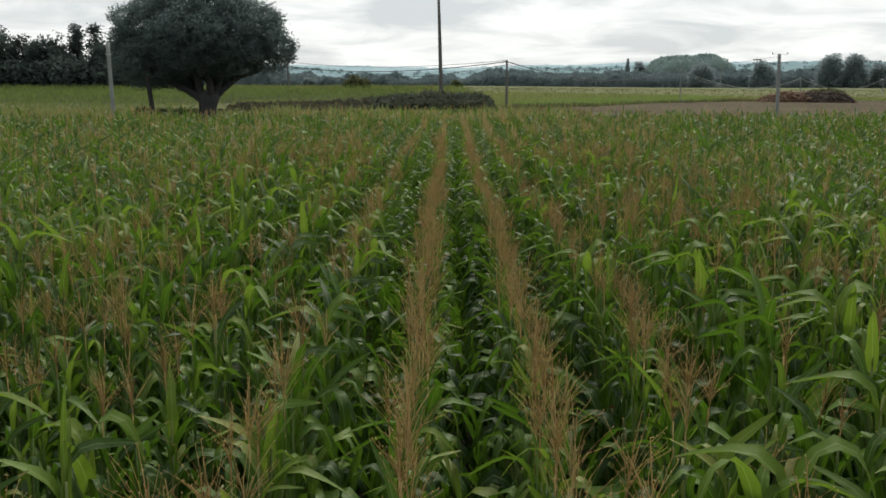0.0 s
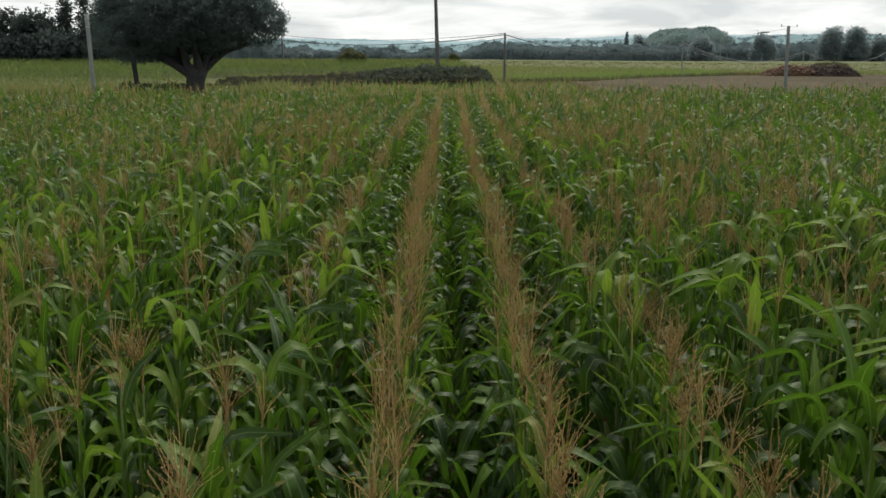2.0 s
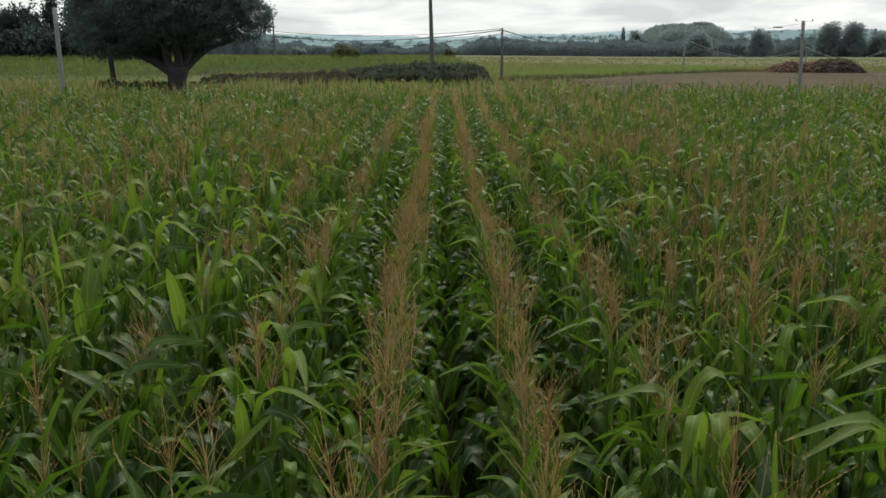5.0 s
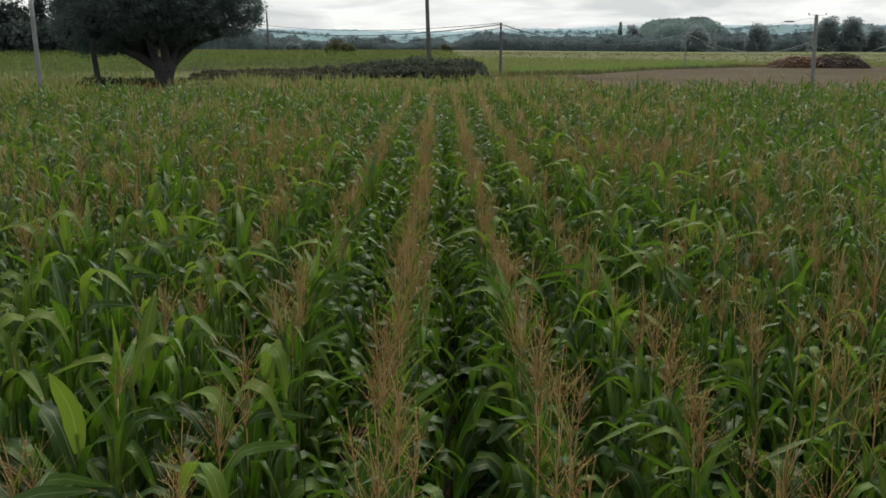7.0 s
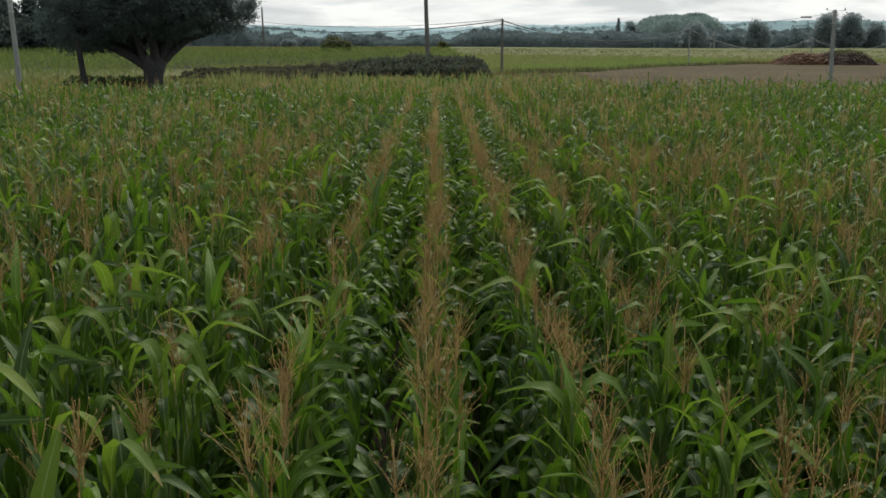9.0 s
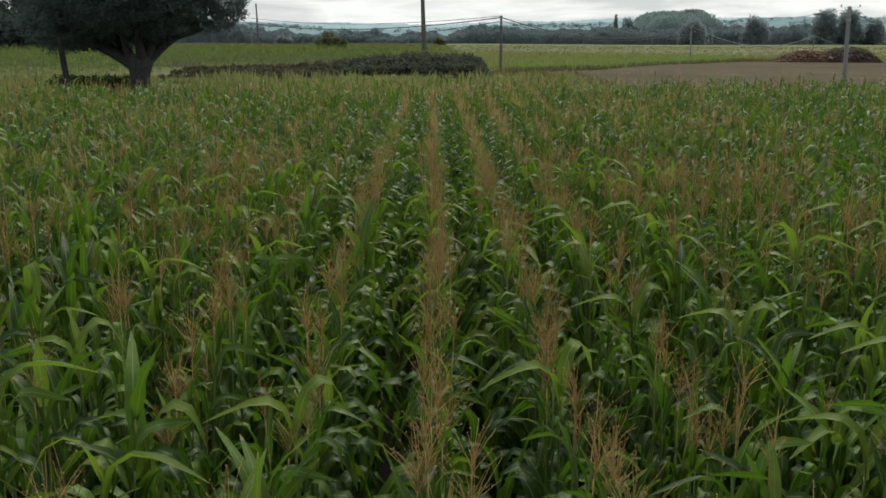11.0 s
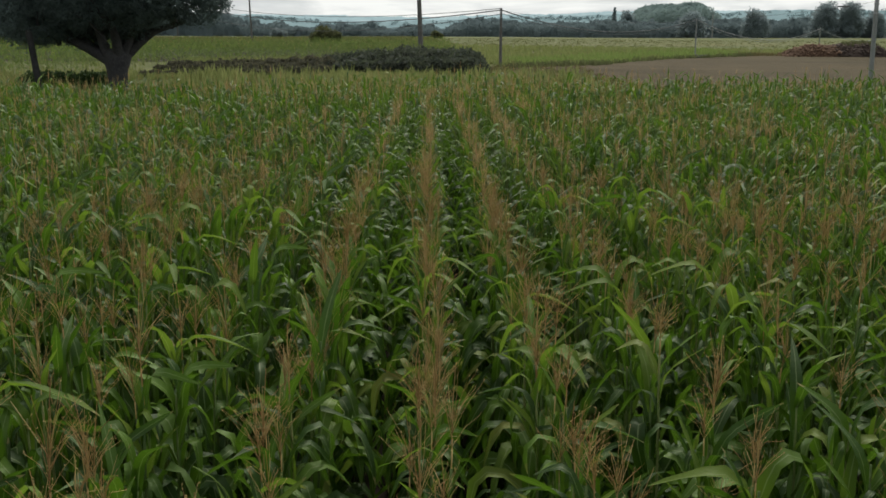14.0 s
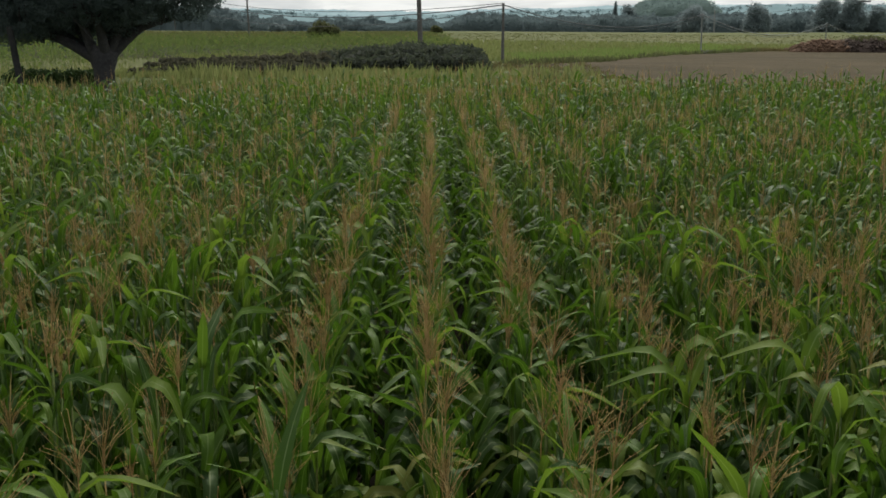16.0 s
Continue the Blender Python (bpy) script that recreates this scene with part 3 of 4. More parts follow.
# single plants beside the flight line
def maize_plant(kind):
    root = new("maize_plant")
    words = {"tassel": "tall green maize plant with a dry tan tassel", "plain": "green maize plant with arching leaves and no tassel", "spear": "upright bright green maize plant with stiff leaves"}
    tagged(root, words[HABITS[0][kind]], "maize plant", "maize plants in the field")
    for name, v, f, u, slot in NEAR_PIECES[kind]:
        part(name, mesh_of(name, v, f, [MAIZE_MATS[slot]], None, u, smooth=True), None, root)
    r = np.random.default_rng(kind)
    if kind % 2 == 0:
        z, az = r.uniform(0.95, 1.15), r.uniform(0, 6.28)
        way = np.array([0.35 * np.cos(az), 0.35 * np.sin(az), 0.94])
        foot = np.array([0.02 * np.cos(az), 0.02 * np.sin(az), z])
        s = np.linspace(0, 1, 6)[:, None]
        ear = part("ear", mesh_of("ear", *tube(foot + s * way * 0.24, (0.012, 0.026, 0.030, 0.027, 0.019, 0.008), 6), [M_HUSK], smooth=True), None, root, "pale green husk")
        tip = foot + way * 0.24
        hairs = [strip(tip + np.linspace(0, 1, 3)[:, None] * np.append(r.normal(0, 0.03, 2), 0.05) - np.array([[0], [0], [1]]) * (0, 0, 0.05), 0.006, np.array([1.0, 0, 0])) for _ in range(5)]
        part("silk", mesh_of("silk", *join(hairs), [M_SILK]), None, ear, "dark red silk")
    return root


def place_of(row):
    x, y, turn, scale, _, lx, ly = row
    tilt = Euler((-ly, lx, 0)).to_matrix().to_4x4()
    return Matrix.Translation((x, y, float(level(x, y)))) @ tilt @ Matrix.Rotation(turn, 4, "Z")


single = settle(rows_all[picked], 0)
first = {}
for row in single:
    kind = int(row[4])
    if kind not in first:
        first[kind] = maize_plant(kind)
        first[kind].scale = (1.0, 1.0, 1.0)
        first[kind].matrix_basis = place_of(row)
        continue
    copy_thing(first[kind], place_of(row))

# ---- poles and cables ----
def upright(v, lean):
    v = np.array(v)
    v[:, 0] += lean * v[:, 2]
    return v


def pole(x, y, top, r0, r1, mat, label, arm=0.0, lean=-0.026, pins=3, name="utility_pole", sink=0.15):
    """A tapered pole with bands, and a crossarm with insulators where it has one. Returns its top."""
    base = float(level(x, y)) - sink
    root = new(name)
    root.location = (x, y, base)
    tagged(root, label, "utility pole", "poles along the fields")
    h = top - base
    zs = np.linspace(0, h, 9)
    v, f = tube(np.stack([0 * zs, 0 * zs, zs], 1), np.linspace(r0, r1, 9), 12)
    cap = len(v) - 12
    f = np.concatenate([f, [[cap, cap + i, cap + i + 1, cap + i + 2] for i in range(1, 10, 2)]])
    part("shaft", mesh_of("shaft", upright(v, lean), f, [mat], smooth=True), None, root)
    for z in (h - 0.25, h - 0.6):
        r = r1 * 1.22
        v, f = tube([(0, 0, z), (0, 0, z + 0.04), (0, 0, z + 0.07)], (r, r, r), 12)
        part("band", mesh_of("band", upright(v, lean), f, [M_METAL]), None, root, "dull metal band")
    if arm:
        z = h - 0.18
        bm = bmesh.new()
        bmesh.ops.create_cube(bm, size=1.0, matrix=Matrix.Translation((lean * z, -r1 - 0.06, z)) @ Matrix.Diagonal((arm * 2, 0.07, 0.08, 1)))
        bmesh.ops.bevel(bm, geom=bm.edges[:], offset=0.01, segments=1, affect="EDGES")
        beam = part("crossarm", bm, M_METAL, root, "steel crossarm")
        for k in range(pins):
            along = -arm * 0.94 + 2 * arm * 0.94 * k / max(1, pins - 1)
            ring = (0.02, 0.02, 0.055, 0.045, 0.06, 0.03)
            v, f = tube([(along + lean * z, -r1 - 0.06, z + 0.05 + q) for q in (0, 0.08, 0.10, 0.15, 0.18, 0.24)], ring, 8)
            part("insulator", mesh_of("insulator", v, f, [M_POLE], smooth=True), None, beam)
    return Vector((x + lean * h, y, base + h - 0.12))


def cable(a, b, sag, r, label, mat=M_CABLE):
    """A sagging cable between two points."""
    s = np.linspace(0, 1, 25)[:, None]
    a, b = np.array(a), np.array(b)
    pts = a + s * (b - a) - np.array([0, 0, 1.0]) * 4 * sag * s * (1 - s)
    tagged(new("overhead_cable", mesh_of("overhead_cable", *tube(pts, r, 5), [mat], smooth=True)), label, "cable", "overhead cables")


pole(-14.75, 43.2, 5.8, 0.105, 0.085, M_POLE, "pale concrete utility pole beside the big tree")
p_right = pole(18.5, 49.7, 5.7, 0.105, 0.08, M_POLE, "pale concrete utility pole at the field end")
p_mid = pole(5.72, 73.0, 5.95, 0.105, 0.075, M_POLE_DARK, "weathered grey pole carrying a thick cable", lean=-0.004)
pole(0.72, 87.5, 12.15, 0.21, 0.12, M_POLE_DARK, "tall brown pole rising behind the bramble hedge", arm=1.5, lean=-0.033)
p_far = pole(26.4, 99.0, 5.9, 0.075, 0.055, M_POLE, "thin grey pole in the far field")
p_far_b = pole(50.0, 126.0, 5.4, 0.075, 0.055, M_POLE, "thin grey pole past the earth heap")
p_far_c = pole(73.0, 150.0, 5.6, 0.075, 0.055, M_POLE, "thin grey pole near the far wood")
p_far_d = pole(97.0, 174.0, 5.8, 0.075, 0.055, M_POLE, "thin grey pole near the far wood")
p_copse = pole(-32.0, 125.0, 9.6, 0.16, 0.11, M_POLE_DARK, "slim dark pole at the edge of the copse")
pole(-25.1, 160.0, 10.2, 0.17, 0.11, M_POLE_DARK, "slim dark pole in the far crop")
pole(-62.0, 262.0, 9.5, 0.16, 0.11, M_POLE_DARK, "slim dark pole before the far wood")
pole(93.0, 300.0, 11.0, 0.22, 0.14, M_POLE, "slender pale mast before the far wood")
bracket_at = p_right + Vector((0, 0, 0.06))
for side in (-1, 1):
    v, f = tube([bracket_at + Vector((side * q, -0.1, h)) for q, h in ((0.0, 0.0), (0.2, 0.02), (0.40, 0.03))], 0.007, 6)
    bracket = tagged(new("pole_bracket", mesh_of("pole_bracket", v, f, [M_METAL], smooth=True)), "thin steel bracket with a dark insulator on the concrete pole", "bracket", "pole brackets")
    tip = bracket_at + Vector((side * 0.40, -0.1, 0.03))
    v, f = tube([tip + Vector((0, 0, q)) for q in (0, 0.03, 0.05, 0.08, 0.10)], (0.014, 0.032, 0.022, 0.032, 0.012), 8)
    part("insulator", mesh_of("insulator", v, f, [M_CABLE], smooth=True), None, bracket, "dark ribbed insulator")
cable(p_right, p_mid, 0.8, 0.006, "thin service wire slung between two poles")
way = (p_mid - p_right) / (p_mid - p_right).length
spot = p_right + way * 1.5 - Vector((0, 0, 4 * 0.8 * 0.056 * 0.944))
v, f = tube([spot + way * q for q in (-0.30, -0.26, 0.0, 0.26, 0.30)], (0.015, 0.032, 0.036, 0.032, 0.015), 8)
tagged(new("cable_closure", mesh_of("cable_closure", v, f, [M_CABLE], smooth=True)), "black cable closure hanging on the service wire", "cable closure")
cable(p_mid, p_copse, 2.0, 0.036, "thick black bundled cable sagging between poles")
cable(p_mid - Vector((0, 0, 0.25)), p_copse - Vector((0, 0, 0.8)), 2.3, 0.022, "thin telephone wire below the thick cable")
cable(p_mid + Vector((0, 0, 0.1)), p_copse + Vector((0, 0, 0.1)), 1.6, 0.02, "thin upper wire between the poles")
cable(p_mid, p_far, 1.25, 0.035, "black cable sagging towards the earth heap")
cable(p_mid - Vector((0, 0, 0.2)), p_far - Vector((0, 0, 0.3)), 1.2, 0.018, "thin wire under the cable")
cable(p_far, p_far_b, 1.6, 0.04, "grey cable sagging in the far field", M_CABLE_PALE)
cable(p_far - Vector((0, 0, 0.3)), p_far_b - Vector((0, 0, 0.3)), 1.5, 0.02, "thin wire in the far field", M_CABLE_PALE)
cable(p_far_b, p_far_c, 1.6, 0.04, "grey cable sagging in the far field", M_CABLE_PALE)
cable(p_far_c, p_far_d, 1.6, 0.04, "grey cable sagging near the far wood", M_CABLE_PALE)


# ---- trees ----
def leaf_cards(r, centres, radii, count, size, squash=0.8, shell=0.55):
    """Small bent leaf clumps filling rounded masses: verts, quads."""
    centres, radii = np.asarray(centres, float), np.asarray(radii, float)
    weight = radii**2
    which = r.choice(len(radii), count, p=weight / weight.sum())
    d = r.normal(size=(count, 3))
    d /= np.linalg.norm(d, axis=1)[:, None]
    depth = shell + (1 - shell) * r.random(count) ** 0.5
    bumps = 1 + 0.16 * np.sin(7 * d[:, 0] + which) * np.sin(6 * d[:, 1] + 2 * which) + r.normal(0, 0.06, count)
    at = centres[which] + d * (radii[which] * depth * bumps)[:, None] * (1, 1, squash)
    a = r.normal(size=(count, 3))
    a /= np.linalg.norm(a, axis=1)[:, None]
    b = np.cross(a, d + r.normal(0, 0.7, (count, 3)))
    b /= np.linalg.norm(b, axis=1)[:, None] + 1e-9
    s = size * r.uniform(0.55, 1.35, count)[:, None]
    n = np.cross(a, b)
    v = np.stack([at - a * s, at + b * s * 0.55 + n * s * 0.2, at + a * s, at - b * s * 0.55 + n * s * 0.2], 1).reshape(-1, 3)
    return v, np.arange(count * 4).reshape(-1, 4)


def leaf_sprays(r, centres, radii, sprays, each, size, squash=0.8, shell=0.5, spread=0.36):
    """Leaves gathered in sprays, with gaps between the sprays: verts, quads."""
    centres, radii = np.asarray(centres, float), np.asarray(radii, float)
    weight = radii**2
    which = r.choice(len(radii), sprays, p=weight / weight.sum())
    d = r.normal(size=(sprays, 3))
    d /= np.linalg.norm(d, axis=1)[:, None]
    depth = shell + (1 - shell) * r.random(sprays) ** 0.5
    hub = centres[which] + d * (radii[which] * depth * r.uniform(0.88, 1.02, sprays))[:, None] * (1, 1, squash)
    n = sprays * each
    at = np.repeat(hub, each, 0) + r.normal(0, 1, (n, 3)) * spread * (1, 1, 0.6)
    a = np.repeat(d, each, 0) * (1, 1, 0.4) + r.normal(0, 0.8, (n, 3))
    a /= np.linalg.norm(a, axis=1)[:, None]
    up = np.cross(a, r.normal(0, 1, (n, 3)))
    up /= np.linalg.norm(up, axis=1)[:, None] + 1e-9
    s = size * r.uniform(0.6, 1.3, n)[:, None]
    v = np.stack([at - a * s, at + up * s * 0.5, at + a * s, at - up * s * 0.5], 1).reshape(-1, 3)
    return v, np.arange(n * 4).reshape(-1, 4)


def limb(r, start, end, r0, r1, wander=0.08, n=8):
    s = np.linspace(0, 1, n)[:, None]
    start, end = np.asarray(start, float), np.asarray(end, float)
    long = np.linalg.norm(end - start)
    pts = start + s * (end - start) + np.cumsum(r.normal(0, wander * long / n, (n, 3)), 0) * np.sin(s * np.pi) + np.array([0, 0, 1]) * long * 0.07 * np.sin(s * np.pi)
    return tube(pts, np.linspace(r0, r1, n), 8)


def big_tree(x, y):
    """A broad, low-forking tree with a dense dark crown."""
    r = np.random.default_rng(5)
    base = float(level(x, y))
    root = new("broad_tree")
    root.location = (x, y, base - 0.1)
    tagged(root, "broad low-forking tree with a dense dark green crown", "tree", "trees")
    zs = np.array([0, 0.4, 0.8, 1.2, 1.6, 2.0, 2.3])
    v, f = tube(np.stack([0.04 * zs, 0 * zs, zs], 1), (0.62, 0.52, 0.46, 0.47, 0.56, 0.66, 0.5), 14)
    v += np.stack([0.05 * np.sin(v[:, 2] * 3 + v[:, 1] * 9), 0.05 * np.cos(v[:, 2] * 2 + v[:, 0] * 8), 0 * v[:, 2]], 1)
    part("trunk", mesh_of("trunk", v, f, [M_BARK], smooth=True), None, root, "furrowed dark bark")
    ends = [(-3.4, -0.6, 3.9), (-2.2, 1.4, 4.6), (-0.8, -1.2, 5.2), (0.5, 0.8, 6.0), (1.5, -0.5, 4.9), (3.2, 0.3, 4.3), (2.0, 1.8, 5.2), (-4.6, 0.9, 4.3), (0.2, -2.4, 4.6)]
    drop = np.array([0, 0, 0.8])
    for e in ends:
        e = np.array(e) - drop
        p0 = (0.25 * np.sign(e[0]), 0.1 * np.sign(e[1]), 1.75)
        limb_mesh = limb(r, p0, e, 0.27, 0.09)
        twigs = [limb_mesh]
        for _ in range(4):
            q = np.array(e) * r.uniform(0.6, 1.0) + (0, 0, 0.3)
            twigs.append(limb(r, q, q + r.normal(0, 0.7, 3) * (1, 1, 0.3) + (0, 0, 1.3), 0.07, 0.02, n=5))
        part("limb", mesh_of("limb", *join(twigs), [M_BARK], smooth=True), None, root)
    # masses of the crown, wider than high, lower on the west side
    c = [(-0.6, 0, 7.3, 2.9), (-3.0, 0.2, 6.6, 2.6), (2.1, 0, 6.6, 2.6), (-4.2, 0.4, 5.3, 1.9), (3.7, 0.1, 5.6, 1.9), (-0.8, 1.8, 6.2, 2.8), (-0.4, -2.0, 6.0, 2.6), (-2.9, -1.4, 4.7, 2.0),
         (-4.6, 0.1, 4.6, 1.3), (1.7, -1.5, 5.6, 2.2), (-1.2, 0.4, 8.9, 1.7), (1.0, 0.6, 8.3, 1.8), (-3.0, 1.0, 8.0, 1.7), (4.4, 0.3, 5.6, 1.1), (2.9, 1.2, 7.0, 1.9), (-5.0, 0.6, 6.2, 1.1), (-1.6, 0.8, 4.4, 1.7), (-4.9, 0.0, 7.4, 0.9), (0.6, 0.3, 4.6, 1.6)]
    c = np.array(c)
    c[:, 0] *= 0.98
    c[:, 2] -= 0.8
    v, f = leaf_sprays(r, c[:, :3], c[:, 3], 9000, 17, 0.072, 0.82, 0.5, 0.17)
    part("crown", mesh_of("crown", v, f, [M_TREE]), None, root, "dense dark green leaves, haze in their colour")
    return root


big_tree(-13.75, 56.7)


def slim_tree(x, y, high, wide, seed, label, mat, count, size, lobes=7, low=0.25, name="tree"):
    """A tree of the field edge: trunk, a few limbs, crown of leaf clumps."""
    r = np.random.default_rng(seed)
    root = new(name)
    root.location = (x, y, float(level(x, y)) - 0.1)
    tagged(root, label, "tree", "trees")
    v, f = tube(np.stack([0 * np.arange(5.0), 0 * np.arange(5.0), np.linspace(0, high * 0.75, 5)], 1), np.linspace(high * 0.028, high * 0.008, 5), 8)
    boughs = [(v, f)]
    for _ in range(5):
        z = r.uniform(low, 0.6) * high
        a = r.uniform(0, 6.28)
        boughs.append(limb(r, (0, 0, z), (wide * 0.35 * np.cos(a), wide * 0.35 * np.sin(a), z + high * 0.18), high * 0.012, high * 0.004, n=5))
    part("trunk", mesh_of("trunk", *join(boughs), [M_BARK], smooth=True), None, root)
    q = (np.arange(lobes) + r.random(lobes)) / lobes
    z = high * (low + (1 - low) * q * 0.85) + 0.05 * high
    spread = wide * 0.5 * (1 - 0.55 * q)
    a = r.uniform(0, 6.28, lobes)
    c = np.stack([spread * 0.6 * np.cos(a), spread * 0.6 * np.sin(a), z], 1)
    rad = wide * r.uniform(0.26, 0.40, lobes) * (1 - 0.25 * q)
    v, f = leaf_sprays(r, c, rad, count // 8, 12, size * 0.8, 1.0, 0.4, size * 1.3)
    part("crown", mesh_of("crown", v, f, [mat]), None, root)


# the copse west of the field
r = np.random.default_rng(21)
copse = [(-74, 128, 11.0), (-69, 121, 9.6), (-65, 126, 10.4), (-61.5, 122, 9.0), (-58.8, 125, 9.6), (-56.6, 121, 7.4), (-54.0, 124, 7.4), (-51.3, 122, 7.0), (-49.4, 123, 7.0), (-47.4, 125, 9.7), (-45.0, 125, 9.5), (-43.6, 122, 6.4), (-42, 126, 7.6), (-39, 124, 7.0), (-80, 124, 10.0), (-36, 128, 6.4)]
for k, (x, y, h) in enumerate(copse):
    tall = h > 9 and x > -48
    slim_tree(x, y, h, 2.9 if tall else r.uniform(4.6, 6.0), 40 + k, "tall slender dark tree above the copse" if tall else "dark leafy tree in the copse", M_WOOD_LEAF, 2400 if tall else 3400, 0.22 if tall else 0.25, 12 if tall else 15, 0.05)
# undergrowth that closes the foot of the copse
n = 36
c = np.stack([np.linspace(-84, -33, n), 120 + r.normal(0, 1.5, n), np.zeros(n)], 1)
c[:, 2] = level(c[:, 0], c[:, 1]) + 1.9
v, f = leaf_cards(r, c, r.uniform(2.2, 3.3, n), 18000, 0.3, 0.95, 0.3)
tagged(new("copse_undergrowth", mesh_of("copse_undergrowth", v, f, [M_WOOD_LEAF])), "dark tangled undergrowth at the foot of the copse", "bushes", kind="stuff")


def timber_post(x, y, high, radius, label, lean):
    root = new("timber_post")
    root.location = (x, y, float(level(x, y)) - 0.1)
    tagged(root, label, "post", "posts under the tree")
    zs = np.linspace(0, high, 6)
    v, f = tube(np.stack([lean * zs, 0 * zs, zs], 1), np.linspace(radius, radius * 0.85, 6), 10)
    part("shaft", mesh_of("shaft", v, f, [M_POST], smooth=True), None, root)


timber_post(-16.1, 53.8, 3.4, 0.15, "dark timber post standing under the crown", -0.10)
timber_post(-14.65, 58.5, 2.3, 0.12, "short dark timber post beside the trunk", 0.0)


# ---- hedges and bushes ----
def bushes(name, label, centres, radii, count, size, mat, squash=0.8, category="hedge"):
    """A hedge or bush of tangled leaves."""
    rr = np.random.default_rng(len(label))
    v, f = leaf_cards(rr, centres, radii, count, size, squash, 0.5)
    return tagged(new(name, mesh_of(name, v, f, [mat])), label, category, kind="stuff")


def hedge_line(name, label, x0, x1, step, deep, tall, count, size, mat):
    """Overlapping bushes in three lines, as tall as the given profile says."""
    xs, ys, hs = [], [], []
    for y, share in zip(deep, (1.0, 0.95, 0.8)):
        hx = np.arange(x0, x1, step)
        xs.append(hx + r.normal(0, step * 0.2, len(hx)))
        ys.append(y + r.normal(0, 0.45, len(hx)))
        hs.append(np.interp(hx, *tall) * share * r.uniform(0.86, 1.1, len(hx)))
    hx, hy, hh = np.concatenate(xs), np.concatenate(ys), np.concatenate(hs)
    bushes(name, label, np.stack([hx, hy, level(hx, hy) + hh * 0.38], 1), hh * 0.66, count, size, mat, 0.95)


PROFILE = ((-16, -10.5, -7.3, -4.1, -2.2, 0.3, 3.5, 4.1, 4.6), (0.36, 0.52, 0.62, 0.84, 1.08, 1.24, 1.22, 0.9, 0.5))
hedge_line("bramble_hedge", "dark tangled bramble hedge below the tall pole", -5.4, 4.6, 0.42, (73.0, 70.0, 67.0), PROFILE, 26000, 0.12, M_HEDGE)
hedge_line("dry_hedge", "low brown dry bramble hedge running on", -15.0, -4.6, 0.30, (71.0, 68.0, 65.0), PROFILE, 22000, 0.10, M_DRY)
# low hedge beneath the broad tree, its shade carried by the leaf colour
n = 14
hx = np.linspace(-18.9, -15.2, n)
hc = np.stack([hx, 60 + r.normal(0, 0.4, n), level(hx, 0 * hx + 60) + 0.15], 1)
bushes("shade_hedge", "dark low hedge under the broad tree", hc, r.uniform(0.62, 0.70, n), 8000, 0.10, M_HEDGE_SHADED, 0.85)
olive = float(level(-11, 133))
bushes("olive_bush", "rounded olive brown bush in the far crop", [(-11.3, 133, olive + 1.0), (-10.0, 133.5, olive + 0.9), (-12.4, 133.6, olive + 0.7)], (1.35, 0.95, 0.9), 3200, 0.17, M_OLIVE, 0.9, "bush")
bushes("small_bush", "small green bush at the far edge of the crop", [(4.8, 210, level(0, 210) + 0.7), (5.8, 210, level(0, 210) + 0.5)], (0.95, 0.7), 1200, 0.22, M_OLIVE, 0.95, "bush")
bushes("small_bush", "low olive bush before the far belt of trees", [(-31.5, 230, level(0, 230) + 0.9), (-29.8, 230, level(0, 230) + 0.7)], (1.2, 0.9), 1400, 0.26, M_FAR_LEAF, 0.9, "bush")
bushes("pale_shrub", "pale silvery shrub at the field corner", [(-27.6, 57.5, level(-27, 57) + 2.2), (-27.9, 57.3, level(-27, 57) + 1.2)], (0.75, 0.9), 1500, 0.12, M_POLE, 1.1, "shrub")

# ---- earth heap on bare soil ----
SOIL_EDGE = ((4.8, 7.0, 9.5, 11.0, 13.5, 19.4, 26.6, 33.6, 40, 60, 130), (70.2, 71.6, 73.0, 74.5, 77, 87.5, 96.5, 104, 108, 112, 114))
along = np.concatenate([np.arange(4.8, 40, 0.6), np.arange(40, 130.1, 2.0)])
lo = np.interp(along, (4.8, 7, 9, 12, 15, 20, 130), (70, 69.5, 67, 60, 54, 51.5, 50.5)) + 0.25 * np.sin(along * 1.7)
hi = np.interp(along, *SOIL_EDGE) + 0.5 * np.sin(along * 0.9) + 0.3 * np.sin(along * 2.3 + 1)
k = np.linspace(0, 1, 22)
SX = np.repeat(along[:, None], 22, 1)
SY = lo[:, None] + (hi - lo)[:, None] * k
v = np.stack([SX, SY, level(SX, SY) + 0.06], -1).reshape(-1, 3)
i, j = np.meshgrid(np.arange(len(along) - 1), np.arange(21), indexing="ij")
i, j = i.ravel(), j.ravel()
f = np.stack([i * 22 + j, (i + 1) * 22 + j, (i + 1) * 22 + j + 1, i * 22 + j + 1], 1)
tagged(new("bare_soil", mesh_of("bare_soil", v, f, [M_BARE], smooth=True)), "strip of bare brown ploughed soil", "soil", kind="structure")


def clods(r, count, size):
    """Lumps of earth, each a bent octahedron: verts, triangles."""
    o = np.array([(1, 0, 0), (0, 1, 0), (-1, 0, 0), (0, -1, 0), (0, 0, 0.8), (0, 0, -0.6)], float)
    t = np.array([(0, 1, 4), (1, 2, 4), (2, 3, 4), (3, 0, 4), (1, 0, 5), (2, 1, 5), (3, 2, 5), (0, 3, 5)])
    return o, t, size * r.lognormal(0, 0.45, count)


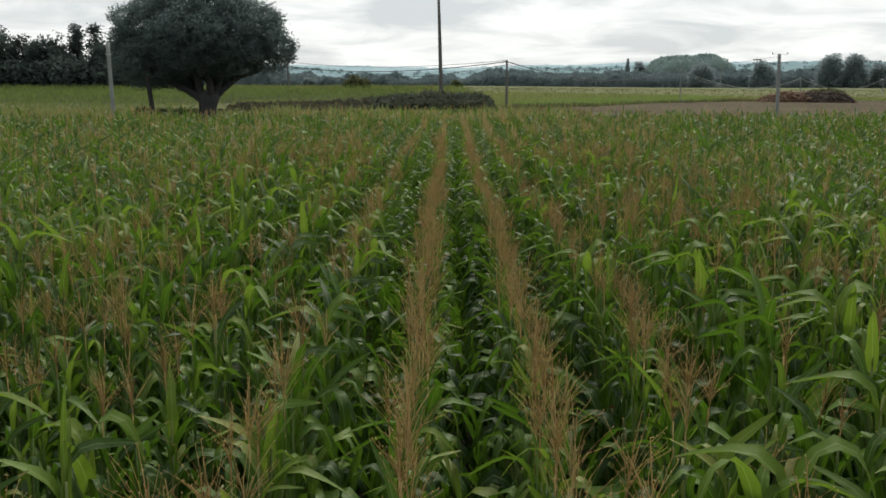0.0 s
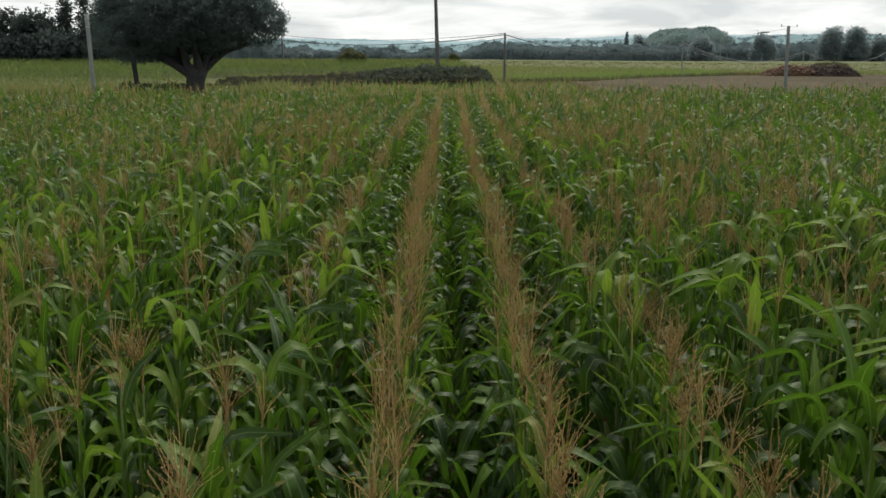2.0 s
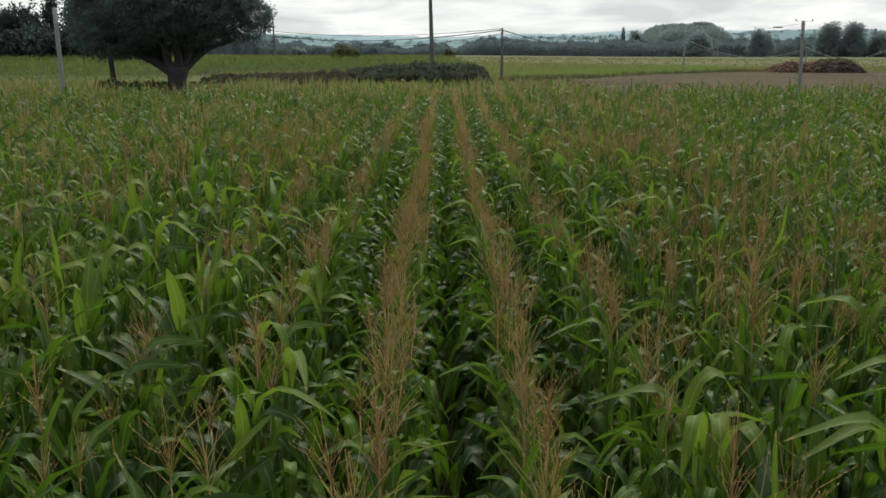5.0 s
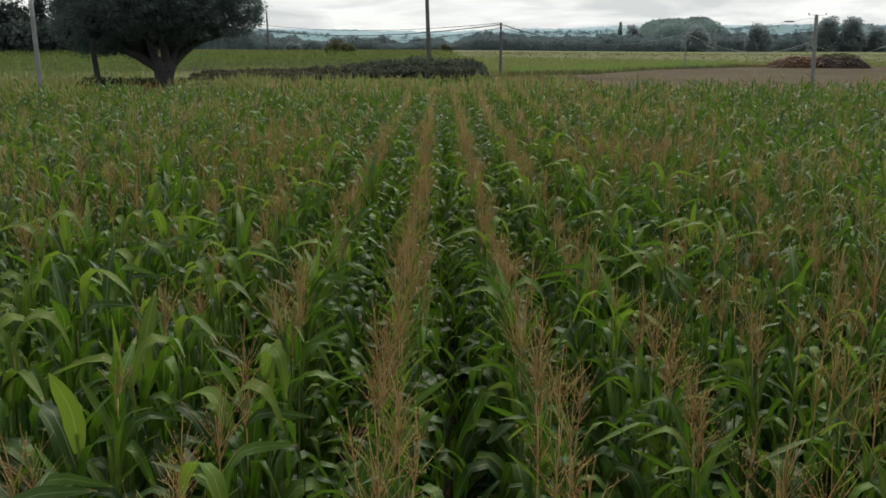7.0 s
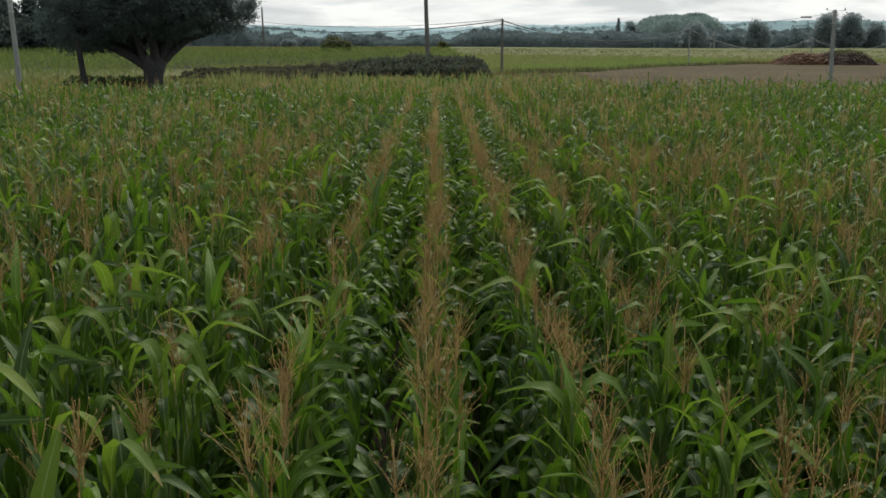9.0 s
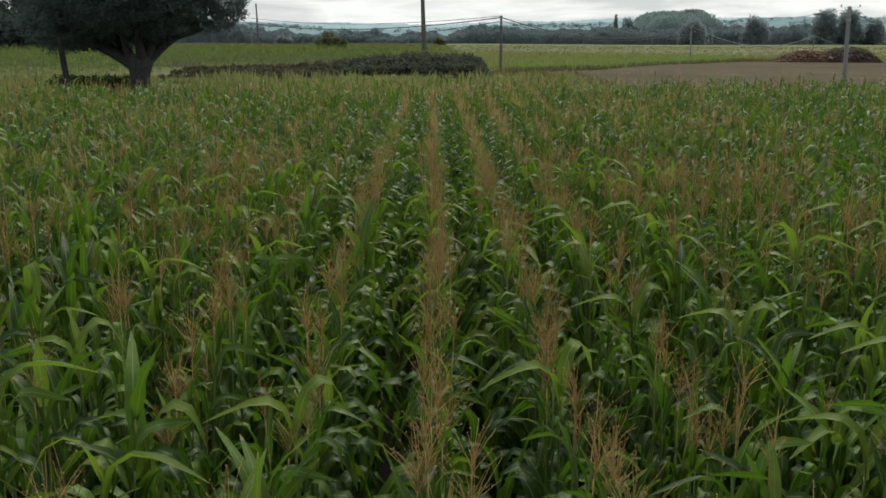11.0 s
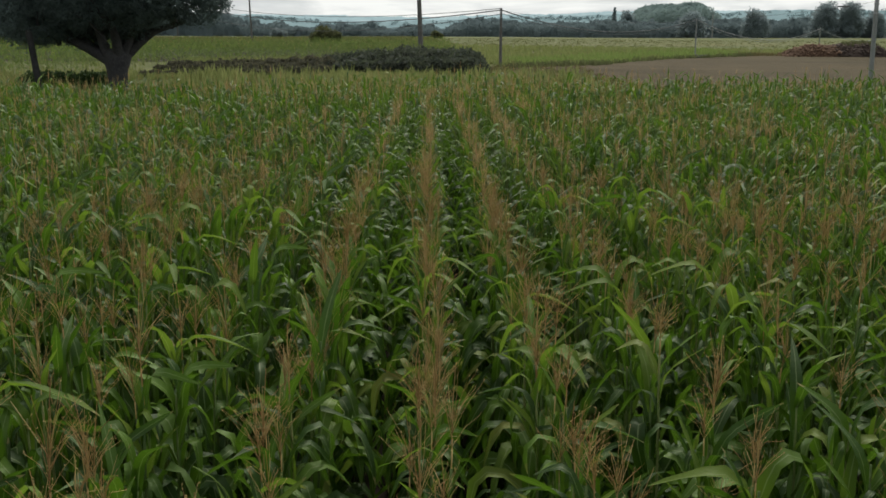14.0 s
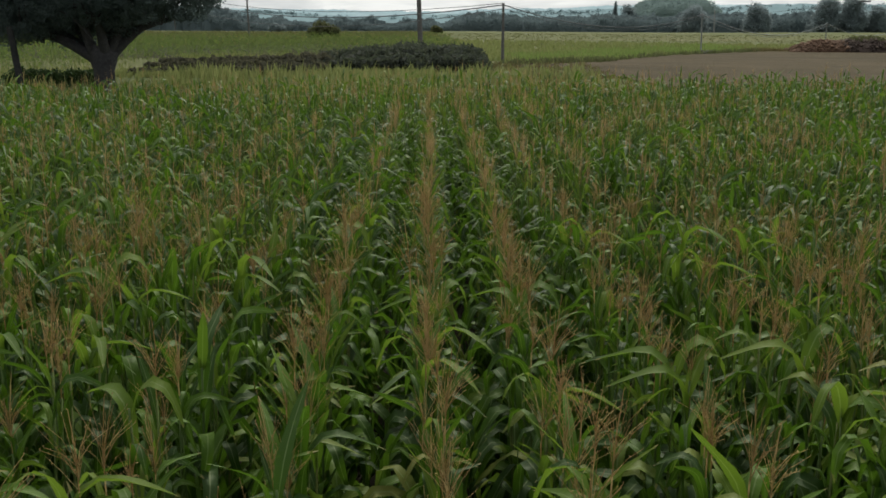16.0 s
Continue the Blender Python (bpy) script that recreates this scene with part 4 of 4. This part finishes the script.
def heap_height(u, w):
    """Height of the heap over its length u and width w, both from -1 to 1."""
    ridge = np.interp(u, (-1, -0.8, -0.45, -0.1, 0.2, 0.5, 0.75, 0.9, 1), (0, 0.5, 0.85, 0.78, 0.92, 1.0, 0.85, 0.45, 0))
    return 1.5 * ridge * np.clip(1 - w**2, 0, 1) ** 0.7


root = new("earth_heap")
root.location = (41.8, 104.2, float(level(41.8, 104.2)) - 0.12)
tagged(root, "long heap of reddish and dark brown earth", "earth heap")
for side, mat, label in ((-1, M_HEAP_RED, "reddish earth"), (1, M_HEAP_DARK, "dark brown earth")):
    u = np.linspace(-1, 0.02, 30) if side < 0 else np.linspace(-0.06, 1, 30)
    w = np.linspace(-1, 1, 21)
    U, W = np.meshgrid(u, w, indexing="ij")
    Z = heap_height(U, W) * (1 + 0.12 * np.sin(U * 17 + W * 5) * np.sin(W * 9 + U * 6)) - 0.05
    v = np.stack([U * 5.6, W * 2.0, Z], -1).reshape(-1, 3)
    i, j = np.meshgrid(np.arange(29), np.arange(20), indexing="ij")
    i, j = i.ravel(), j.ravel()
    f = np.stack([i * 21 + j, (i + 1) * 21 + j, (i + 1) * 21 + j + 1, i * 21 + j + 1], 1)
    mound = part("mound", mesh_of("mound", v, f, [mat]), None, root, label)
    count = 1100
    cu, cw = r.uniform(u[0], u[-1], count), r.uniform(-1, 0.5, count)
    o, t, s = clods(r, count, 0.085)
    V = (o[None] * s[:, None, None] * r.uniform(0.7, 1.3, (count, 6, 3)) + np.stack([cu * 5.6, cw * 2.0, heap_height(cu, cw)], 1)[:, None]).reshape(-1, 3)
    F = (t[None] + (np.arange(count) * 6)[:, None, None]).reshape(-1, 3)
    tagged(part("loose_earth", mesh_of("loose_earth", V, F, [mat]), None, mound), kind="stuff")


root = new("stone_pile")
root.location = (26.0, 96.4, float(level(26.0, 96.4)) + 0.04)
tagged(root, "small pile of pale field stones by the soil edge", "stones")
for k in range(11):
    o, t, _ = clods(r, 1, 1.0)
    size, layer = r.uniform(0.10, 0.20), k // 7
    at = np.array([r.normal(0, 0.32 - 0.12 * layer), r.normal(0, 0.25), 0.04 + 0.14 * layer])
    part("stone", mesh_of("stone", o * size * r.uniform(0.75, 1.2, (6, 3)) + at, t, [M_POLE_DARK]), None, root)


# ---- crops and grass past the maize ----
def blades(r, xy, high, wide, per, name, mat, label, lift=None):
    """Tufts of upright blades in one mesh."""
    n = len(xy)
    at = np.repeat(xy, per, 0) + r.normal(0, wide * 1.6, (n * per, 2))
    h = high * r.uniform(0.55, 1.15, n * per) * np.repeat(r.uniform(0.8, 1.15, n), per)
    a = r.uniform(0, np.pi, n * per)
    side = np.stack([np.cos(a), np.sin(a), 0 * a], 1) * wide * 0.5
    tip = np.column_stack([r.normal(0, 0.25, (n * per, 2)) * h[:, None], h])
    foot = np.column_stack([at, level(at[:, 0], at[:, 1]) + (0 if lift is None else np.repeat(lift, per))])
    v = np.stack([foot - side, foot + side, foot + tip * 0.6 + side * 0.8, foot + tip * 0.6 - side * 0.8, foot + tip], 1).reshape(-1, 3)
    k = np.arange(n * per)[:, None] * 5
    f = np.concatenate([k + (0, 1, 2), k + (0, 2, 3), k + (3, 2, 4)])
    tagged(new(name, mesh_of(name, v, f, [mat])), label, "crop", kind="stuff")


def scatter(x0, x1, y0, y1, n):
    return np.stack([r.uniform(x0, x1, n), y0 + (y1 - y0) * r.random(n) ** 1.4], 1)


blades(r, scatter(-75, 4, 112, 225, 4000), 0.5, 0.22, 4, "far_crop", M_GRASS, "yellowish green standing crop behind the hedge")
tagged(new("crop_soil", grid_mesh("crop_soil", np.arange(-70, 4.1, 4.0), np.arange(80, 123, 2.5), 0.02, M_GROUND)), "dark soil under the shorter maize", "soil", kind="structure")
ky = np.arange(62.5, 122, 0.85)
young = np.concatenate([np.stack([np.arange(-66, 4, 0.35)[:200] + r.normal(0, 0.08, 200), y + r.normal(0, 0.08, 200), np.zeros(200)], 1) for y in ky])
young = young[young[:, 1] > np.interp(young[:, 0], (-19, -16, -12, -6, 0), (62, 71, 75, 78, 80))]
young = settle(young, 2, 0.12, 0.1, 0.46)
young[:, 2] = r.uniform(0, 6.28, len(young))
stand(young, 2, "young_maize", "shorter maize standing behind the hedge", [M_YOUNG, M_STALK, M_TASSEL, M_YOUNG])
q = scatter(4, 75, 76, 124, 7000)
q = q[q[:, 1] > 1 + np.interp(q[:, 0], *SOIL_EDGE)]
blades(r, q, 0.35, 0.10, 5, "green_crop", M_GRASS_DARK, "low green crop past the bare soil")
edge = np.concatenate([r.uniform(6, 13, 130), r.uniform(13, 34, 130)])
weeds = np.stack([edge, np.interp(edge, *SOIL_EDGE) + r.normal(0.1, 0.5, 260)], 1)
blades(r, weeds, 0.40, 0.08, 6, "edge_weeds", M_OLIVE, "dark weeds along the edge of the bare soil")
edge = r.uniform(7, 34, 2400)
lush = np.stack([edge, np.interp(edge, *SOIL_EDGE) + 1.5 + np.abs(r.normal(0, 7.0, 2400))], 1)
lush = lush[np.array([noise.noise((x * 0.16, y * 0.09, 5.0)) for x, y in lush]) > -0.12]
blades(r, lush, 0.4, 0.09, 5, "lush_crop", M_LUSH, "lush bright green crop behind the bare soil")
sprouts = np.stack([r.uniform(9, 60, 500), r.uniform(51, 108, 500)], 1)
sprouts = sprouts[sprouts[:, 1] < np.interp(sprouts[:, 0], *SOIL_EDGE)]
blades(r, sprouts, 0.09, 0.04, 4, "soil_weeds", M_OLIVE, "sparse weeds sprouting on the bare soil")
u, w = r.uniform(0.12, 0.85, 150), r.normal(-0.1, 0.2, 150)
weeds = np.stack([41.8 + 5.6 * u, 104.2 + 2.0 * w], 1)
blades(r, weeds, 0.34, 0.07, 5, "heap_weeds", M_OLIVE, "green weeds growing on top of the earth heap", heap_height(u, w) - 0.16)
straw = np.stack([r.normal(33.5, 1.8, 260), r.normal(105.5, 1.2, 260)], 1)
blades(r, straw, 0.35, 0.07, 5, "dry_grass", M_STRAW, "dry tan grass beside the earth heap")
straw = np.stack([r.uniform(4.2, 11.0, 700), r.uniform(56, 72, 700)], 1)
blades(r, straw, 0.22, 0.04, 5, "dry_grass", M_STRAW, "dry brownish grass between the hedge and the bare soil")
blades(r, scatter(2, 120, 104, 210, 3600), 0.12, 0.11, 5, "grass_tufts", M_GRASS, "scattered green tufts in the far field")
q = scatter(-60, 30, 47, 92, 5500)
bare = (q[:, 0] > 9) & (q[:, 1] > 51) & (q[:, 1] < np.interp(q[:, 0], *SOIL_EDGE))
blades(r, q[~bare], 0.28, 0.05, 5, "rough_grass", M_GRASS_DARK, "rough grass round the poles and the broad tree")
q = np.concatenate([scatter(-40, -9, 43, 58, 2200), scatter(-12, 9, 49, 63, 1500)])
front = np.stack([r.uniform(-16, 1, 1500), r.uniform(62.5, 66.5, 1500)], 1)
blades(r, front, 0.28, 0.05, 5, "hedge_weeds", M_GRASS_DARK, "tall weeds along the foot of the hedge")
meadow = scatter(-36, -8, 60.5, 80, 3600)
meadow = meadow[np.where(meadow[:, 0] < -15.5, meadow[:, 1] < 64, meadow[:, 1] > 72)]
blades(r, meadow, 0.5, 0.08, 4, "meadow_grass", M_GRASS_DARK, "green grass behind the broad tree")
blades(r, q, 0.82, 0.07, 5, "tall_grass", M_GRASS_DARK, "tall green grass between maize and tree")

# ---- woods and hills, with distance haze in their colours ----
def canopy(name, label, x0, x1, y, deep, high, lump, mat, seed, profile=None, nx=500, nw=24, low=None, ragged=0.42, clumps=0, size=0.8):
    """The closed canopy of a far wood: a long lumpy mass of crowns."""
    U, W = np.meshgrid(np.linspace(0, 1, nx), np.linspace(-1, 1, nw), indexing="ij")
    X, Y = x0 + U * (x1 - x0), y + W * deep
    swell = np.array([noise.noise((q / (lump * 7), seed, 0.0)) for q in X[:, 0]])[:, None]
    H = high * (1 + ragged * swell) * (profile(U) if profile else 1.0)
    Z = H * np.clip(1 - W**2, 0, 1) ** 0.35
    small = np.array([noise.noise((a / lump, c / lump, seed)) + 0.55 * noise.noise((a * 2.6 / lump, c * 2.6 / lump, seed + 9)) for a, c in zip(X.ravel(), Y.ravel())]).reshape(X.shape)
    Z = Z + small * lump * 1.07 * ragged * np.clip(Z / high, 0, 1)
    Y = Y - small * lump * 0.4
    Z = Z + (level(X, np.full_like(X, y)) if low is None else low)
    v = np.stack([X, Y, Z], -1).reshape(-1, 3)
    i, j = np.meshgrid(np.arange(nx - 1), np.arange(nw - 1), indexing="ij")
    i, j = i.ravel(), j.ravel()
    f = np.stack([i * nw + j, (i + 1) * nw + j, (i + 1) * nw + j + 1, i * nw + j + 1], 1)
    if clumps:
        rr = np.random.default_rng(int(seed * 10))
        at = v[rr.choice(np.nonzero((W.ravel() < 0.35))[0], clumps)]
        # half of them hang down the front
        front = rr.random(clumps) < 0.5
        foot = Z.min()
        at[front, 1] = y - deep * rr.uniform(0.9, 1.05, front.sum())
        at[front, 2] = foot + (at[front, 2] - foot) * rr.uniform(0.05, 0.9, front.sum())
        at = at + rr.normal(0, size * 0.55, (clumps, 3))
        a = rr.normal(0, 1, (clumps, 3)) * (1, 0.3, 1)
        a *= size * rr.uniform(0.5, 1.2, clumps)[:, None] / np.linalg.norm(a, axis=1)[:, None]
        b = np.cross(a, (0, 1, 0) + rr.normal(0, 0.3, (clumps, 3)))
        b *= size * 0.6 / (np.linalg.norm(b, axis=1)[:, None] + 1e-9)
        cards = np.stack([at - a, at + b, at + a, at - b], 1).reshape(-1, 3)
        v, f = join([(v, f), (cards, np.arange(clumps * 4).reshape(-1, 4))])
    tagged(new(name, mesh_of(name, v, f, [mat], smooth=True)), label, "wood", kind="stuff")


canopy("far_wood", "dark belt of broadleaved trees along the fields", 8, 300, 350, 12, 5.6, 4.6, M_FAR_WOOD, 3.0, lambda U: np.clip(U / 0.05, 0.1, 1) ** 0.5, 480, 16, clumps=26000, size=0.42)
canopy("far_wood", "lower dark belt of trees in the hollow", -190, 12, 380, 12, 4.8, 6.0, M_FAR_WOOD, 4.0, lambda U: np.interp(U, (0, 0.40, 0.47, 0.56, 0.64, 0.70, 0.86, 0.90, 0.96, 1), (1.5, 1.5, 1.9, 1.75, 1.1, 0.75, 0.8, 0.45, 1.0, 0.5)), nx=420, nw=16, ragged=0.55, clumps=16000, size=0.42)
canopy("hill_wood", "rounded wood on a rise, haze in its grey blue", 155, 219, 690, 34, 27.5, 7.0, M_HILL_WOOD, 5.0, lambda U: np.clip(1 - np.abs(2 * U - 1) ** 4.5, 0.02, 1) ** 0.7, 180, 40, 0.0, 0.2, clumps=16000, size=0.75)
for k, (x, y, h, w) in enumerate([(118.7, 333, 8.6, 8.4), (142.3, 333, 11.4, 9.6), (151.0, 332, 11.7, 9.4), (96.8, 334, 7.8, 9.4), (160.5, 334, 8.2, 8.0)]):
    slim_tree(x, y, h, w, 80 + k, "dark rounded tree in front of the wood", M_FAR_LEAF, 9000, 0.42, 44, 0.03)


def conifer(x, y, high, wide):
    """A narrow pointed tree of drooping tiers."""
    rr = np.random.default_rng(91)
    root = new("conifer")
    root.location = (x, y, float(level(x, y)) - 0.1)
    tagged(root, "lone dark conifer above the wood", "tree", "trees")
    zs = np.linspace(0, high * 0.97, 6)
    part("trunk", mesh_of("trunk", *tube(np.stack([0 * zs, 0 * zs, zs], 1), np.linspace(0.2, 0.03, 6), 8), [M_BARK], smooth=True), None, root)
    zs = np.linspace(high * 0.25, high * 0.94, 14)
    c = np.stack([rr.normal(0, 0.12, 14), rr.normal(0, 0.12, 14), zs], 1)
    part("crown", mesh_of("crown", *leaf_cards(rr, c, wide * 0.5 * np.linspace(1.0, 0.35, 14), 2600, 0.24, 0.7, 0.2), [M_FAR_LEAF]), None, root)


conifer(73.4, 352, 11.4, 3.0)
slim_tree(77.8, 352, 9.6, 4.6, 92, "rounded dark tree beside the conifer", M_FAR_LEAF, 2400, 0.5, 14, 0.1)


def hills(name, y, base, rise, seed, mat, label):
    x = np.linspace(-1800, 1800, 1500)
    ridge = base(x) + rise * np.array([0.5 * noise.noise((q * 0.0016, seed, 0.0)) + 0.35 * noise.noise((q * 0.007, seed, 4.0)) + 0.22 * noise.noise((q * 0.045, seed, 7.0)) + 0.14 * noise.noise((q * 0.13, seed, 3.0)) for q in x])
    rows = [np.stack([x, np.full(1500, y - 250.0), np.full(1500, -5.0)], 1), np.stack([x, np.full(1500, y - 60.0), ridge * 0.75], 1), np.stack([x, np.full(1500, float(y)), ridge], 1), np.stack([x, np.full(1500, y + 300.0), ridge * 0.3 - 10], 1)]
    v = np.concatenate(rows)
    i = np.arange(1499)
    f = np.concatenate([np.stack([a * 1500 + i, a * 1500 + i + 1, (a + 1) * 1500 + i + 1, (a + 1) * 1500 + i], 1) for a in range(3)])
    tagged(new(name, mesh_of(name, v, f, [mat], smooth=True)), label, "hills", kind="structure")
    return x, ridge


hills("backdrop_hills", 2300, lambda x: np.interp(x, (-1800, -400, 0, 500, 1800), (50, 54, 50, 66, 72)), 12, 2.0, M_FAR_HILL, "wooded hills on the horizon, haze in their pale blue")
slope_x, slope_z = hills("backdrop_hills", 1300, lambda x: np.interp(x, (-1800, -260, -160, -80, 0, 240, 330, 430, 520, 620, 1800), (34, 30, 26, 22.5, 25, 35, 36, 38, 41, 43, 40)), 9, 8.0, M_SLOPE, "wooded slopes in the distance, haze in their grey blue")

# hedgerows and copses scattered over the slopes
rr = np.random.default_rng(63)
tx = np.concatenate([rr.uniform(-900, 900, 150), np.repeat(rr.uniform(-800, 800, 34), 14) + rr.normal(0, 22, 476)])
up = np.concatenate([rr.uniform(0.0, 0.7, 150), np.repeat(rr.uniform(0.1, 0.85, 34), 14)])
tz = np.interp(tx, slope_x, slope_z) * (0.75 + 0.25 * up)
centres = np.stack([tx, 1240 + 60 * up, tz + 1.0], 1)
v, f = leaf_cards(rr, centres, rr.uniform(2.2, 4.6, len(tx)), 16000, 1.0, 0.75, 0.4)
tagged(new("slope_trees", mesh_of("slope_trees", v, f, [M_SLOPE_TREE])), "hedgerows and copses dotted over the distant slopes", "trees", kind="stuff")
